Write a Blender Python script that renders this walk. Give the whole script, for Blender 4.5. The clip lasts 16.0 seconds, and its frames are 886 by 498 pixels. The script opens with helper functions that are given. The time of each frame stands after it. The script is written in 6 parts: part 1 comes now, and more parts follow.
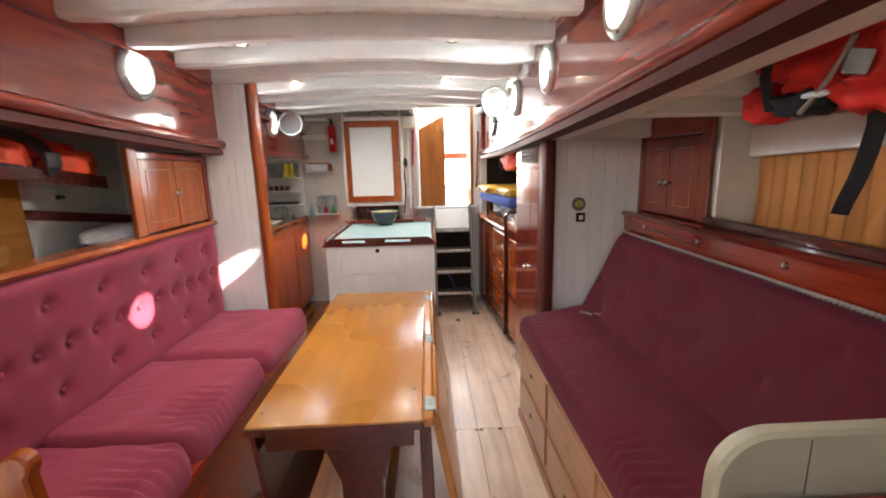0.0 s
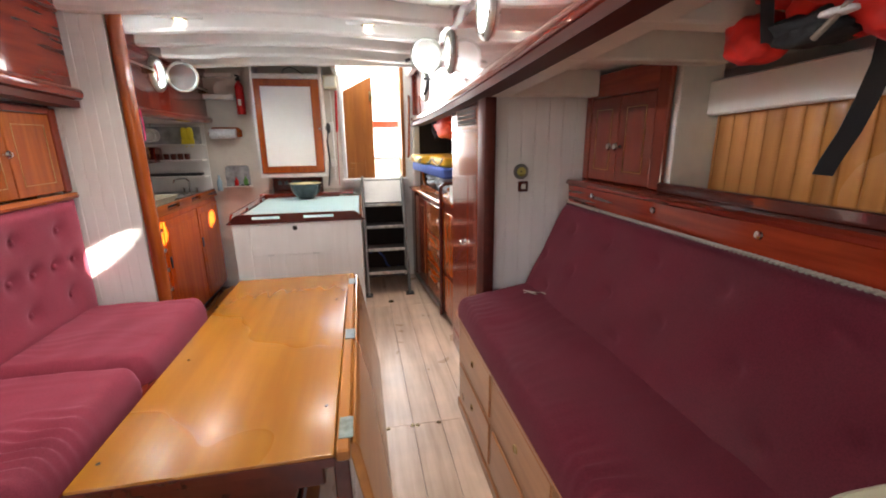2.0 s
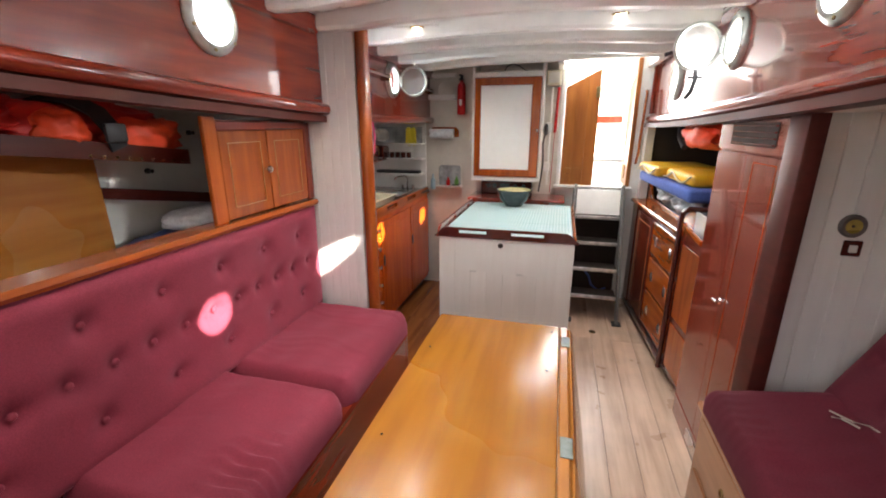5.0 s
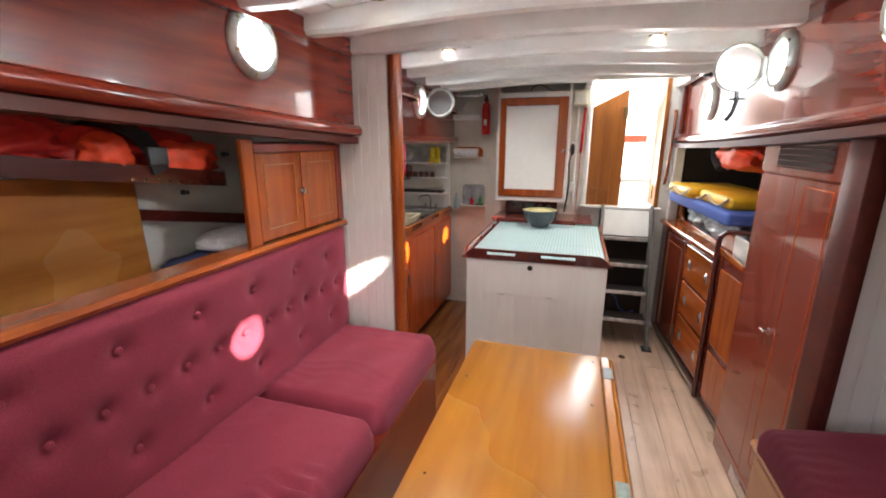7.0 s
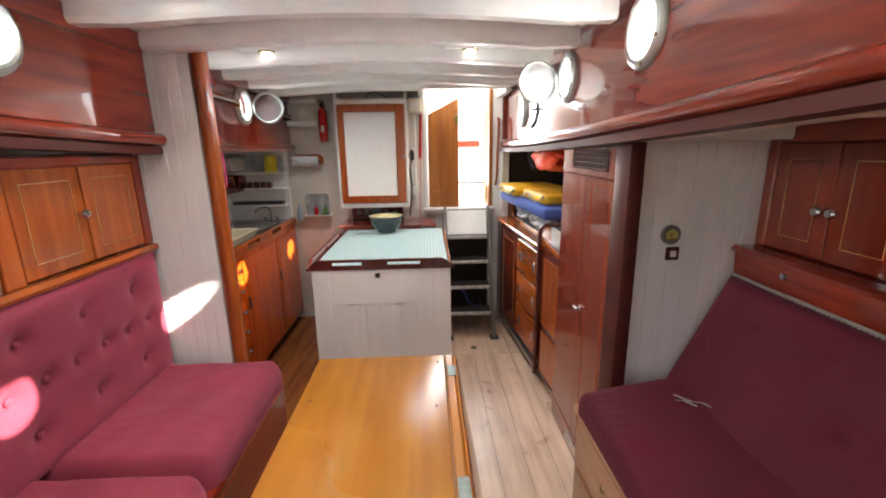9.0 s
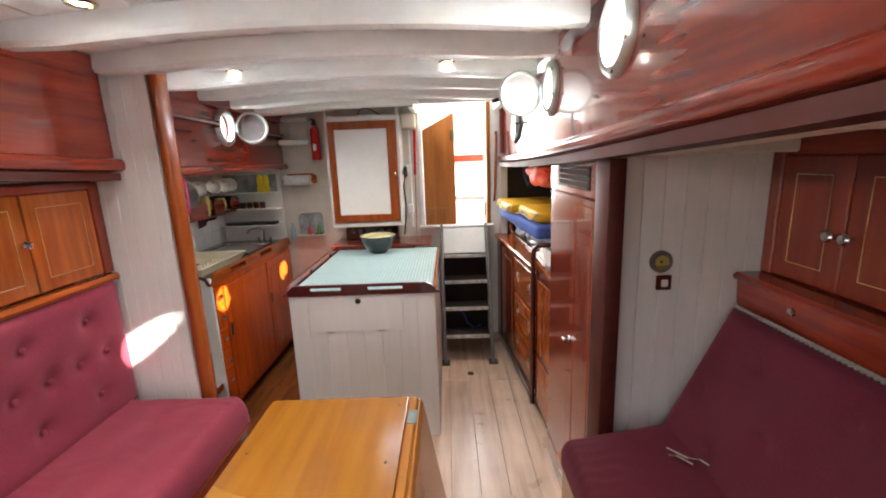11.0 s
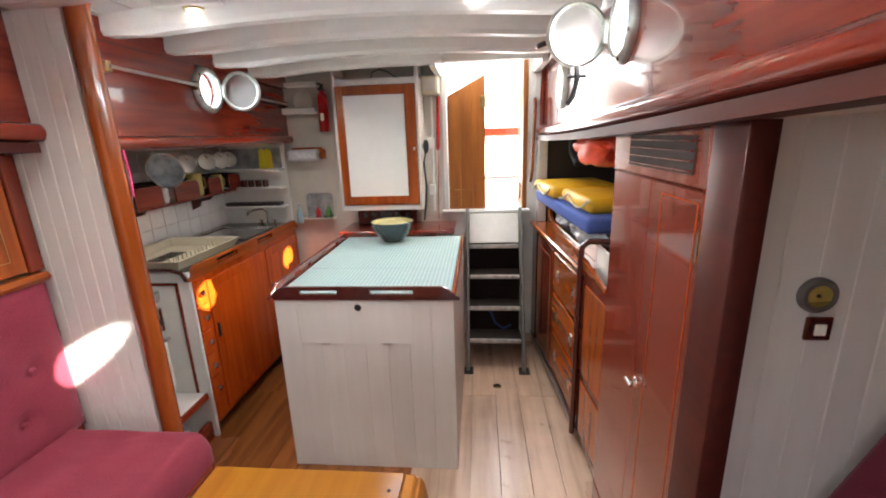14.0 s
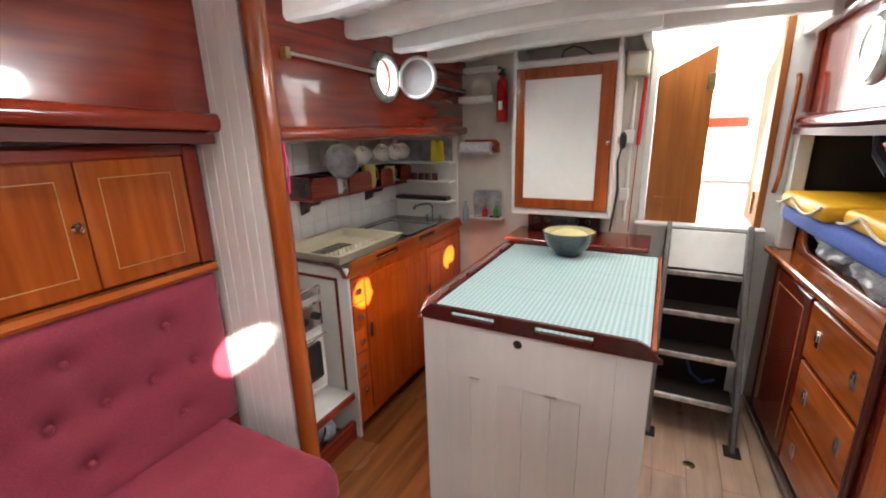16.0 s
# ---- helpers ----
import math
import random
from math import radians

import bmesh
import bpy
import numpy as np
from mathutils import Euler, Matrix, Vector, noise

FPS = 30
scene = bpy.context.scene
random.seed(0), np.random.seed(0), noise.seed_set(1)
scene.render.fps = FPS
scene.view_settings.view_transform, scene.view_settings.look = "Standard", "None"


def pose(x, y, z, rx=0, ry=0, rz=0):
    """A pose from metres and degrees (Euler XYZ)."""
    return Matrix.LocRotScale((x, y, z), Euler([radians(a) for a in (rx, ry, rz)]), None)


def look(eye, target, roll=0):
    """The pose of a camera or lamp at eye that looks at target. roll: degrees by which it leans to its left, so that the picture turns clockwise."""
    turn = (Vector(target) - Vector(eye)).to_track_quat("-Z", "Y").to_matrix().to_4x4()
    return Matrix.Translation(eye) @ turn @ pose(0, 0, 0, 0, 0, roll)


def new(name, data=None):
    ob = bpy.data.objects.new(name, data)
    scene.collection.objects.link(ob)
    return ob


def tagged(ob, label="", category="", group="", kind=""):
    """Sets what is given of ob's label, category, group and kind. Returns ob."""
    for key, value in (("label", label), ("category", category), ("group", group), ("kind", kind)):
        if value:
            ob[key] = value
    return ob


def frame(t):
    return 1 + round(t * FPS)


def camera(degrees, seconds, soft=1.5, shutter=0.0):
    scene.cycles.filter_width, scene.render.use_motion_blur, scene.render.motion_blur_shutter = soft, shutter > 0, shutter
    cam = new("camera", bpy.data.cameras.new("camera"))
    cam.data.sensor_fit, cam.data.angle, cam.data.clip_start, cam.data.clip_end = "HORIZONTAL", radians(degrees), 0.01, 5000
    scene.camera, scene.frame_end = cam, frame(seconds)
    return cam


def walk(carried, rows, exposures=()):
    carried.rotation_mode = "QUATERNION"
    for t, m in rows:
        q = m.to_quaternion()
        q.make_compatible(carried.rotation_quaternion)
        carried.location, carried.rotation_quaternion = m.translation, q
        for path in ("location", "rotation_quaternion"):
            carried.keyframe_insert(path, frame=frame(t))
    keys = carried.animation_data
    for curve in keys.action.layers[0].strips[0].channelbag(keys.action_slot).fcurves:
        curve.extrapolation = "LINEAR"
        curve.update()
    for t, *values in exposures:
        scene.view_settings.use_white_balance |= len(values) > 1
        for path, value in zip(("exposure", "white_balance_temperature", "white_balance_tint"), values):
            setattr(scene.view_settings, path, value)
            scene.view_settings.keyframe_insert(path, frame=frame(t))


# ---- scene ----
cam = camera(92.8, 16.0, soft=1.9)
EXPOSURES = [(0, 3.0), (5, 2.88), (11.5, 2.78), (13.5, 2.84), (16, 2.7)]
PATH = [
    (0, (0.037, -0.033, 1.428), (0.105, 1.928, 1.04), -1.4),
    (0.5, (0.067, 0.004, 1.424), (0.266, 1.949, 1.006), -1.5),
    (1, (0.077, 0.075, 1.398), (0.356, 2.002, 0.944), -1.5),
    (1.5, (0.085, 0.172, 1.381), (0.415, 2.084, 0.895), -1.2),
    (2, (0.088, 0.252, 1.362), (0.453, 2.153, 0.859), -0.6),
    (2.5, (0.121, 0.343, 1.375), (0.482, 2.248, 0.885), 0.0),
    (3, (0.16, 0.458, 1.365), (0.467, 2.372, 0.873), 0.5),
    (3.5, (0.183, 0.553, 1.393), (0.345, 2.481, 0.887), 0.5),
    (4, (0.15, 0.589, 1.454), (0.094, 2.517, 0.924), 0.2),
    (4.5, (0.06, 0.622, 1.473), (-0.232, 2.52, 0.913), -0.1),
    (5, (-0.037, 0.637, 1.51), (-0.543, 2.487, 0.943), -0.1),
    (5.2, (-0.059, 0.652, 1.543), (-0.631, 2.477, 0.958), -0.2),
    (7.3, (-0.127, 0.659, 1.529), (-0.699, 2.514, 1.049), -0.1),
    (7.5, (-0.121, 0.668, 1.53), (-0.621, 2.544, 1.051), -0.3),
    (8, (-0.085, 0.69, 1.531), (-0.388, 2.607, 1.05), -0.6),
    (8.5, (-0.063, 0.7, 1.532), (-0.153, 2.64, 1.055), -0.8),
    (9, (-0.042, 0.704, 1.536), (0.024, 2.646, 1.063), -0.9),
    (9.2, (-0.04, 0.705, 1.534), (0.076, 2.646, 1.068), -1.0),
    (11.3, (0.203, 0.873, 1.557), (0.128, 2.829, 1.144), -2.2),
    (11.5, (0.22, 0.876, 1.551), (0.122, 2.83, 1.138), -2.2),
    (12, (0.218, 0.897, 1.549), (0.118, 2.848, 1.123), -2.3),
    (12.5, (0.174, 1.022, 1.547), (0.124, 2.968, 1.089), -2.1),
    (13, (0.146, 1.153, 1.543), (0.13, 3.094, 1.062), -2.0),
    (13.5, (0.143, 1.247, 1.535), (0.092, 3.183, 1.034), -2.0),
    (14, (0.189, 1.356, 1.529), (0.016, 3.281, 1.015), -1.9),
    (14.5, (0.24, 1.439, 1.538), (-0.132, 3.334, 1.018), -1.9),
    (15, (0.21, 1.502, 1.529), (-0.351, 3.346, 0.997), -1.7),
    (15.5, (0.128, 1.636, 1.53), (-0.597, 3.422, 0.996), -1.5),
    (16, (0.051, 1.744, 1.535), (-0.846, 3.451, 1.004), -1.5),
]
walk(cam, [(t, look(eye, target, roll)) for t, eye, target, roll in PATH], exposures=EXPOSURES)

SKY, SUN, DAY, FORE, LAMP, PORT = 0.15, 5.0, 1.0, 0.4, 4.2, 0.26

# ---- world, sun, lamps ----
world = bpy.data.worlds.new("sky")
scene.world = world
world.use_nodes = True
wn = world.node_tree
sky = wn.nodes.new("ShaderNodeTexSky")
sky.sky_type = "NISHITA"
sky.sun_disc = False
sky.dust_density = 6.0
sky.sun_elevation = radians(29.0)
sky.sun_rotation = radians(107)
wn.links.new(sky.outputs[0], wn.nodes["Background"].inputs[0])
wn.nodes["Background"].inputs[1].default_value = SKY

sun = new("sun", bpy.data.lights.new("sun", "SUN"))
sun.data.energy, sun.data.angle, sun.data.color = SUN, radians(0.55), (1.0, 0.93, 0.82)
sun.matrix_world = look((1.0, -0.282, 0.575), (0, 0, 0))


def opening_light(name, size_x, size_y, m, watts, colour, spread=180):
    d = bpy.data.lights.new(name, "AREA")
    d.shape, d.size, d.size_y, d.energy, d.color = "RECTANGLE", size_x, size_y, watts, colour
    d.spread = radians(spread)
    ob = new(name, d)
    ob.matrix_world = m
    return ob


# skylight through the companionway and its open sliding hatch
opening_light("companionway_skylight", 0.5, 0.9, look((0.23, 4.62, 1.6), (0.15, 3.0, 1.1)), DAY, (0.97, 0.98, 1.0), 130)
opening_light("sliding_hatch_skylight", 0.55, 0.36, look((0.23, 4.25, 2.13), (0.2, 4.1, 0.0)), DAY * 0.3, (0.93, 0.97, 1.0))
# added fill from behind the walker, standing for daylight from an unseen, assumed doorway
opening_light("fore_fill_light", 0.9, 1.5, look((-0.2, -1.17, 1.15), (-0.2, 3.0, 1.25)), FORE, (0.95, 0.98, 1.0))


# ---- materials ----
def shade(name, colour, rough=0.5, metal=0.0, spread=0.12, grain=None, scale=8.0, bump=0.0, coat=0.0, sheen=0.0, stretch=(1, 1, 1), per_piece=0.0, mottle=1.2, spec=0.5, coords="Object"):
    """Node material: two scales of colour variation, optional stretched grain, bump, varnish coat and cloth sheen."""
    m = bpy.data.materials.new(name)
    m.use_nodes = True
    nt = m.node_tree
    p = nt.nodes["Principled BSDF"]
    tc = nt.nodes.new("ShaderNodeTexCoord")
    mp = nt.nodes.new("ShaderNodeMapping")
    mp.inputs["Scale"].default_value = stretch
    geo = nt.nodes.new("ShaderNodeNewGeometry")
    nt.links.new(geo.outputs["Position"], mp.inputs["Vector"])
    info = nt.nodes.new("ShaderNodeObjectInfo")
    shift = nt.nodes.new("ShaderNodeVectorMath")
    shift.operation = "ADD"
    nt.links.new(mp.outputs[0], shift.inputs[0])
    mul = nt.nodes.new("ShaderNodeMath")
    mul.operation = "MULTIPLY"
    mul.inputs[1].default_value = 37.0 * per_piece
    nt.links.new(info.outputs["Random"], mul.inputs[0])
    nt.links.new(mul.outputs[0], shift.inputs[1])
    fine = nt.nodes.new("ShaderNodeTexNoise")
    fine.inputs["Scale"].default_value, fine.inputs["Detail"].default_value = scale, 6.0
    nt.links.new(shift.outputs[0], fine.inputs["Vector"])
    broad = nt.nodes.new("ShaderNodeTexNoise")
    broad.inputs["Scale"].default_value, broad.inputs["Detail"].default_value = mottle, 3.0
    nt.links.new(geo.outputs["Position"], broad.inputs["Vector"])
    dark = tuple(c * (1 - spread * 2.2) for c in (grain or colour)) if grain is None else grain
    ramp = nt.nodes.new("ShaderNodeValToRGB")
    ramp.color_ramp.elements[0].color, ramp.color_ramp.elements[0].position = (*dark, 1), 0.22
    ramp.color_ramp.elements[1].color, ramp.color_ramp.elements[1].position = (*colour, 1), 0.74
    ramp.color_ramp.interpolation = "EASE"
    nt.links.new(fine.outputs["Fac"], ramp.inputs[0])
    val = nt.nodes.new("ShaderNodeMapRange")
    val.interpolation_type = "SMOOTHERSTEP"
    val.inputs["From Min"].default_value, val.inputs["From Max"].default_value = 0.15, 0.85
    val.inputs["To Min"].default_value, val.inputs["To Max"].default_value = 1 - spread, 1 + spread
    nt.links.new(broad.outputs["Fac"], val.inputs[0])
    pv = nt.nodes.new("ShaderNodeMapRange")
    pv.inputs["To Min"].default_value, pv.inputs["To Max"].default_value = 1 - 0.3 * per_piece, 1 + 0.3 * per_piece
    nt.links.new(info.outputs["Random"], pv.inputs[0])
    both = nt.nodes.new("ShaderNodeMath")
    both.operation = "MULTIPLY"
    nt.links.new(val.outputs[0], both.inputs[0])
    nt.links.new(pv.outputs[0], both.inputs[1])
    hsv = nt.nodes.new("ShaderNodeHueSaturation")
    nt.links.new(ramp.outputs[0], hsv.inputs["Color"])
    nt.links.new(both.outputs[0], hsv.inputs["Value"])
    nt.links.new(hsv.outputs[0], p.inputs["Base Color"])
    rr = nt.nodes.new("ShaderNodeMapRange")
    rr.interpolation_type = "SMOOTHERSTEP"
    rr.inputs["From Min"].default_value, rr.inputs["From Max"].default_value = 0.15, 0.85
    rr.inputs["To Min"].default_value, rr.inputs["To Max"].default_value = max(0.03, rough * 0.8), min(1.0, rough * 1.25)
    nt.links.new(broad.outputs["Fac"], rr.inputs[0])
    nt.links.new(rr.outputs[0], p.inputs["Roughness"])
    p.inputs["Metallic"].default_value = metal
    p.inputs["Specular IOR Level"].default_value = spec
    p.inputs["Coat Weight"].default_value = coat
    p.inputs["Coat Roughness"].default_value = 0.045
    if sheen:
        p.inputs["Sheen Weight"].default_value, p.inputs["Sheen Roughness"].default_value = sheen, 0.4
        p.inputs["Sheen Tint"].default_value = (0.9, 0.38, 0.5, 1)
    if bump:
        b = nt.nodes.new("ShaderNodeBump")
        b.inputs["Strength"].default_value, b.inputs["Distance"].default_value = bump, 0.004
        nt.links.new(fine.outputs["Fac"], b.inputs["Height"])
        nt.links.new(b.outputs[0], p.inputs["Normal"])
    return m


ALONG_Y = (9, 0.7, 9)
UPRIGHT = (9, 9, 0.7)
MAHOGANY = shade("varnished_mahogany", (0.26, 0.030, 0.012), 0.2, grain=(0.13, 0.013, 0.006), scale=3.5, stretch=ALONG_Y, coat=0.8, bump=0.0, per_piece=0.3)
MAHOGANY_UP = shade("upright_mahogany", (0.20, 0.026, 0.0105), 0.2, grain=(0.15, 0.018, 0.0075), scale=3.5, stretch=UPRIGHT, coat=0.6, bump=0.0, per_piece=0.4)
DARKWOOD = shade("dark_mahogany", (0.075, 0.013, 0.008), 0.22, grain=(0.055, 0.0095, 0.006), scale=3.5, stretch=ALONG_Y, coat=0.5, bump=0.04)
ORANGE = shade("orange_varnished_wood", (0.37, 0.082, 0.012), 0.2, grain=(0.24, 0.044, 0.007), scale=3.0, stretch=UPRIGHT, coat=0.35, bump=0.05, per_piece=0.5)
GALLEY_WOOD = shade("red_orange_galley_wood", (0.64, 0.105, 0.008), 0.16, grain=(0.47, 0.062, 0.005), scale=3.0, stretch=UPRIGHT, coat=0.5, bump=0.04, per_piece=0.3)
ORANGE_Y = shade("orange_rail_wood", (0.42, 0.10, 0.014), 0.2, grain=(0.25, 0.05, 0.008), scale=3.0, stretch=ALONG_Y, coat=0.35, bump=0.05, per_piece=0.5)
TEAK = shade("golden_tabletop_teak", (0.335, 0.132, 0.012), 0.24, grain=(0.265, 0.09, 0.0075), scale=3.2, stretch=(7, 0.6, 7), coat=0.04, bump=0.05, per_piece=0.0)
INLAY = shade("pale_inlay_line", (0.5, 0.26, 0.09), 0.3)
WHITE = shade("white_gloss_paint", (0.79, 0.79, 0.77), 0.42, spread=0.03, scale=14, bump=0.05, mottle=2.0, spec=0.25)
LEECREAM = shade("yellowed_cream_paint", (0.36, 0.325, 0.235), 0.35, spread=0.06, scale=14, bump=0.08, mottle=2.0)
DULL = shade("dull_grey_metal", (0.22, 0.215, 0.205), 0.45, metal=0.7, spread=0.15, scale=30)
CREAM = shade("cream_panel_paint", (0.66, 0.63, 0.57), 0.35, spread=0.05, scale=14, bump=0.08, mottle=2.0)
BEADED = shade("painted_matchboard", (0.75, 0.75, 0.735), 0.33, spread=0.022, scale=5, stretch=UPRIGHT, bump=0.03, per_piece=0.07)
OLDWHITE = shade("worn_white_boards", (0.70, 0.68, 0.655), 0.38, grain=(0.665, 0.64, 0.61), scale=3.5, stretch=UPRIGHT, bump=0.05, per_piece=0.1)
# one velvet: port copy lightened, starboard copy darkened to hold that side's shade
VELVET = shade("burgundy_velvet", (0.24, 0.034, 0.058), 0.85, spread=0.12, scale=260, bump=0.04, sheen=0.4, mottle=3.5, spec=0.2)
VELVET_SHADED = shade("shaded_burgundy_velvet", (0.088, 0.0085, 0.0178), 0.85, spread=0.14, scale=260, bump=0.04, sheen=0.12, mottle=3.0, spec=0.2)
FLOOR_PALE = shade("pale_floorboard", (0.63, 0.465, 0.35), 0.32, grain=(0.42, 0.27, 0.175), scale=2.6, stretch=(8, 0.7, 8), bump=0.05, per_piece=0.4, mottle=5.0, spec=0.8)
FLOOR_WARM = shade("brown_floorboard", (0.299, 0.109, 0.030), 0.24, grain=(0.161, 0.052, 0.015), scale=2.6, stretch=(8, 0.7, 8), bump=0.12, per_piece=0.5, coat=0.3)
# near-black for joints, and for pieces that stand in for shaded openings
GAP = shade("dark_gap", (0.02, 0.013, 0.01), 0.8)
BLACK = shade("black_plastic", (0.018, 0.018, 0.02), 0.4)
WEBBING = shade("black_webbing", (0.015, 0.015, 0.018), 0.8, scale=200, bump=0.3)
RED_CLOTH = shade("red_lifejacket_nylon", (0.62, 0.02, 0.014), 0.55, scale=30, bump=0.4, sheen=0.1)
ORANGE_CLOTH = shade("orange_lifejacket_nylon", (0.93, 0.085, 0.022), 0.5, scale=14, bump=0.25)
CHROME = shade("polished_chrome", (0.75, 0.75, 0.74), 0.12, metal=1.0, spread=0.03)
STEEL = shade("brushed_aluminium", (0.62, 0.61, 0.59), 0.3, metal=1.0, spread=0.08, scale=40)
BRASS = shade("aged_brass", (0.42, 0.33, 0.16), 0.25, metal=1.0, spread=0.15, scale=25)
BRONZE = shade("porthole_rim_metal", (0.56, 0.60, 0.57), 0.3, metal=0.7, spread=0.15, scale=25)
DRAINER = shade("cream_plastic", (0.68, 0.62, 0.46), 0.4, spread=0.03)
BOWLGREEN = shade("dark_green_glaze", (0.032, 0.046, 0.05), 0.2, scale=40, coat=0.4)
BOWLIN = shade("cream_glaze", (0.62, 0.56, 0.28), 0.3)
BLUE = shade("blue_foam_cushion", (0.075, 0.13, 0.42), 0.8, scale=90, bump=0.2)
YELLOW = shade("yellow_plastic", (0.72, 0.40, 0.015), 0.4, spread=0.05)
RED = shade("red_enamel", (0.55, 0.018, 0.02), 0.25)
TILE = shade("white_glazed_tile", (0.80, 0.81, 0.80), 0.12, spread=0.03, per_piece=0.15)
# cream bulkhead paint with warm bounced light put into the colour
PEACH_BOUNCE = shade("cream_paint_peach_bounce", (0.72, 0.44, 0.32), 0.4, spread=0.06)
ROPE = shade("pale_cord", (0.30, 0.265, 0.225), 0.8, scale=150, bump=0.3)
PILLOW = shade("white_cotton", (0.68, 0.70, 0.74), 0.8, scale=60, bump=0.2)
NAVY = shade("navy_blanket", (0.02, 0.035, 0.12), 0.9, scale=60, bump=0.3)
PLASTICBAG = shade("grey_plastic_bag", (0.42, 0.44, 0.46), 0.25, scale=18, bump=0.6, spread=0.25)
CERAMIC = shade("white_ceramic", (0.75, 0.74, 0.7), 0.15, spread=0.02)
YCERAMIC = shade("yellow_ceramic", (0.62, 0.50, 0.16), 0.2, spread=0.03)
SLATWOOD = shade("orange_hull_slat", (0.58, 0.25, 0.065), 0.3, grain=(0.47, 0.18, 0.045), scale=3.0, stretch=UPRIGHT, bump=0.05, per_piece=0.4, coat=0.2)
DOORWOOD = shade("amber_door_wood", (0.40, 0.135, 0.018), 0.5, grain=(0.28, 0.085, 0.011), scale=3.0, stretch=UPRIGHT, coat=0.0, bump=0.05, per_piece=0.4)
AMBER_Y = shade("amber_lining_wood", (0.40, 0.16, 0.03), 0.25, grain=(0.30, 0.105, 0.018), scale=2.5, stretch=ALONG_Y, coat=0.3, bump=0.04)
PANELWHITE = shade("plain_white_panel", (0.77, 0.775, 0.77), 0.3, spread=0.015, scale=20)
TREAD = shade("blackened_tread", (0.03, 0.022, 0.018), 0.4, spread=0.2, scale=20)
HINGE = shade("grey_green_hinge_plate", (0.24, 0.28, 0.26), 0.5, metal=0.3, spread=0.2, scale=60)
TAN_Y = shade("faded_brown_drawer_wood", (0.36, 0.165, 0.075), 0.3, grain=(0.25, 0.10, 0.04), scale=3.0, stretch=ALONG_Y, coat=0.25, bump=0.04, per_piece=0.25)
DARKTRIM = shade("dark_stained_trim", (0.07, 0.0105, 0.0065), 0.5, grain=(0.045, 0.009, 0.006), scale=3.5, stretch=ALONG_Y, spec=0.3)
CLEARBLUE = shade("pale_blue_plastic", (0.35, 0.5, 0.6), 0.15)
PALEROPE = shade("cream_rope", (0.66, 0.58, 0.40), 0.8, scale=150, bump=0.3)
DIAL = shade("brass_dial", (0.62, 0.55, 0.14), 0.3, metal=0.5, spread=0.15, scale=40)
LEMON = shade("lemon_rubber", (0.82, 0.68, 0.03), 0.5, spread=0.06)
WORKTOP = shade("dark_worn_steel", (0.20, 0.20, 0.195), 0.2, metal=0.9, spread=0.15, scale=30)
PINK = shade("pink_trim_cloth", (0.7, 0.05, 0.2), 0.7)


def glass(name, tint, rough=0.02):
    m = bpy.data.materials.new(name)
    m.use_nodes = True
    p = m.node_tree.nodes["Principled BSDF"]
    p.inputs["Base Color"].default_value, p.inputs["Roughness"].default_value = (*tint, 1), rough
    p.inputs["Transmission Weight"].default_value, p.inputs["IOR"].default_value = 1.0, 1.45
    return m


def glow(name, colour, strength):
    m = bpy.data.materials.new(name)
    m.use_nodes = True
    p = m.node_tree.nodes["Principled BSDF"]
    p.inputs["Emission Color"].default_value, p.inputs["Emission Strength"].default_value = (*colour, 1), strength
    return m


GLASS = glass("porthole_glass", (0.93, 0.97, 0.97), 0.08)
HAZED = glass("salt_hazed_glass", (0.95, 0.98, 0.98), 0.4)
NOSING = shade("worn_tread_nosing", (0.72, 0.72, 0.70), 0.45, metal=0.9, spread=0.2, scale=30)
HALOGEN = glow("lit_halogen", (1.0, 0.82, 0.6), 4.0)


def gingham():
    m = bpy.data.materials.new("checked_oilcloth")
    m.use_nodes = True
    nt = m.node_tree
    p = nt.nodes["Principled BSDF"]
    g = nt.nodes.new("ShaderNodeNewGeometry")
    sep = nt.nodes.new("ShaderNodeSeparateXYZ")
    nt.links.new(g.outputs["Position"], sep.inputs[0])
    outs = []
    for axis in ("X", "Y"):
        a = nt.nodes.new("ShaderNodeMath")
        a.operation = "MULTIPLY"
        a.inputs[1].default_value = 1 / 0.019
        nt.links.new(sep.outputs[axis], a.inputs[0])
        b = nt.nodes.new("ShaderNodeMath")
        b.operation = "FRACT"
        nt.links.new(a.outputs[0], b.inputs[0])
        c = nt.nodes.new("ShaderNodeMath")
        c.operation = "GREATER_THAN"
        c.inputs[1].default_value = 0.5
        nt.links.new(b.outputs[0], c.inputs[0])
        outs.append(c)
    add = nt.nodes.new("ShaderNodeMath")
    add.operation = "ADD"
    nt.links.new(outs[0].outputs[0], add.inputs[0])
    nt.links.new(outs[1].outputs[0], add.inputs[1])
    half = nt.nodes.new("ShaderNodeMath")
    half.operation = "MULTIPLY"
    half.inputs[1].default_value = 0.5
    nt.links.new(add.outputs[0], half.inputs[0])
    ramp = nt.nodes.new("ShaderNodeValToRGB")
    ramp.color_ramp.elements[0].color = (0.27, 0.43, 0.44, 1)
    ramp.color_ramp.elements[1].color = (0.58, 0.68, 0.68, 1)
    middle = ramp.color_ramp.elements.new(0.5)
    middle.color = (0.34, 0.50, 0.51, 1)
    nt.links.new(half.outputs[0], ramp.inputs[0])
    nt.links.new(ramp.outputs[0], p.inputs["Base Color"])
    p.inputs["Roughness"].default_value = 0.35
    return m


GINGHAM = gingham()


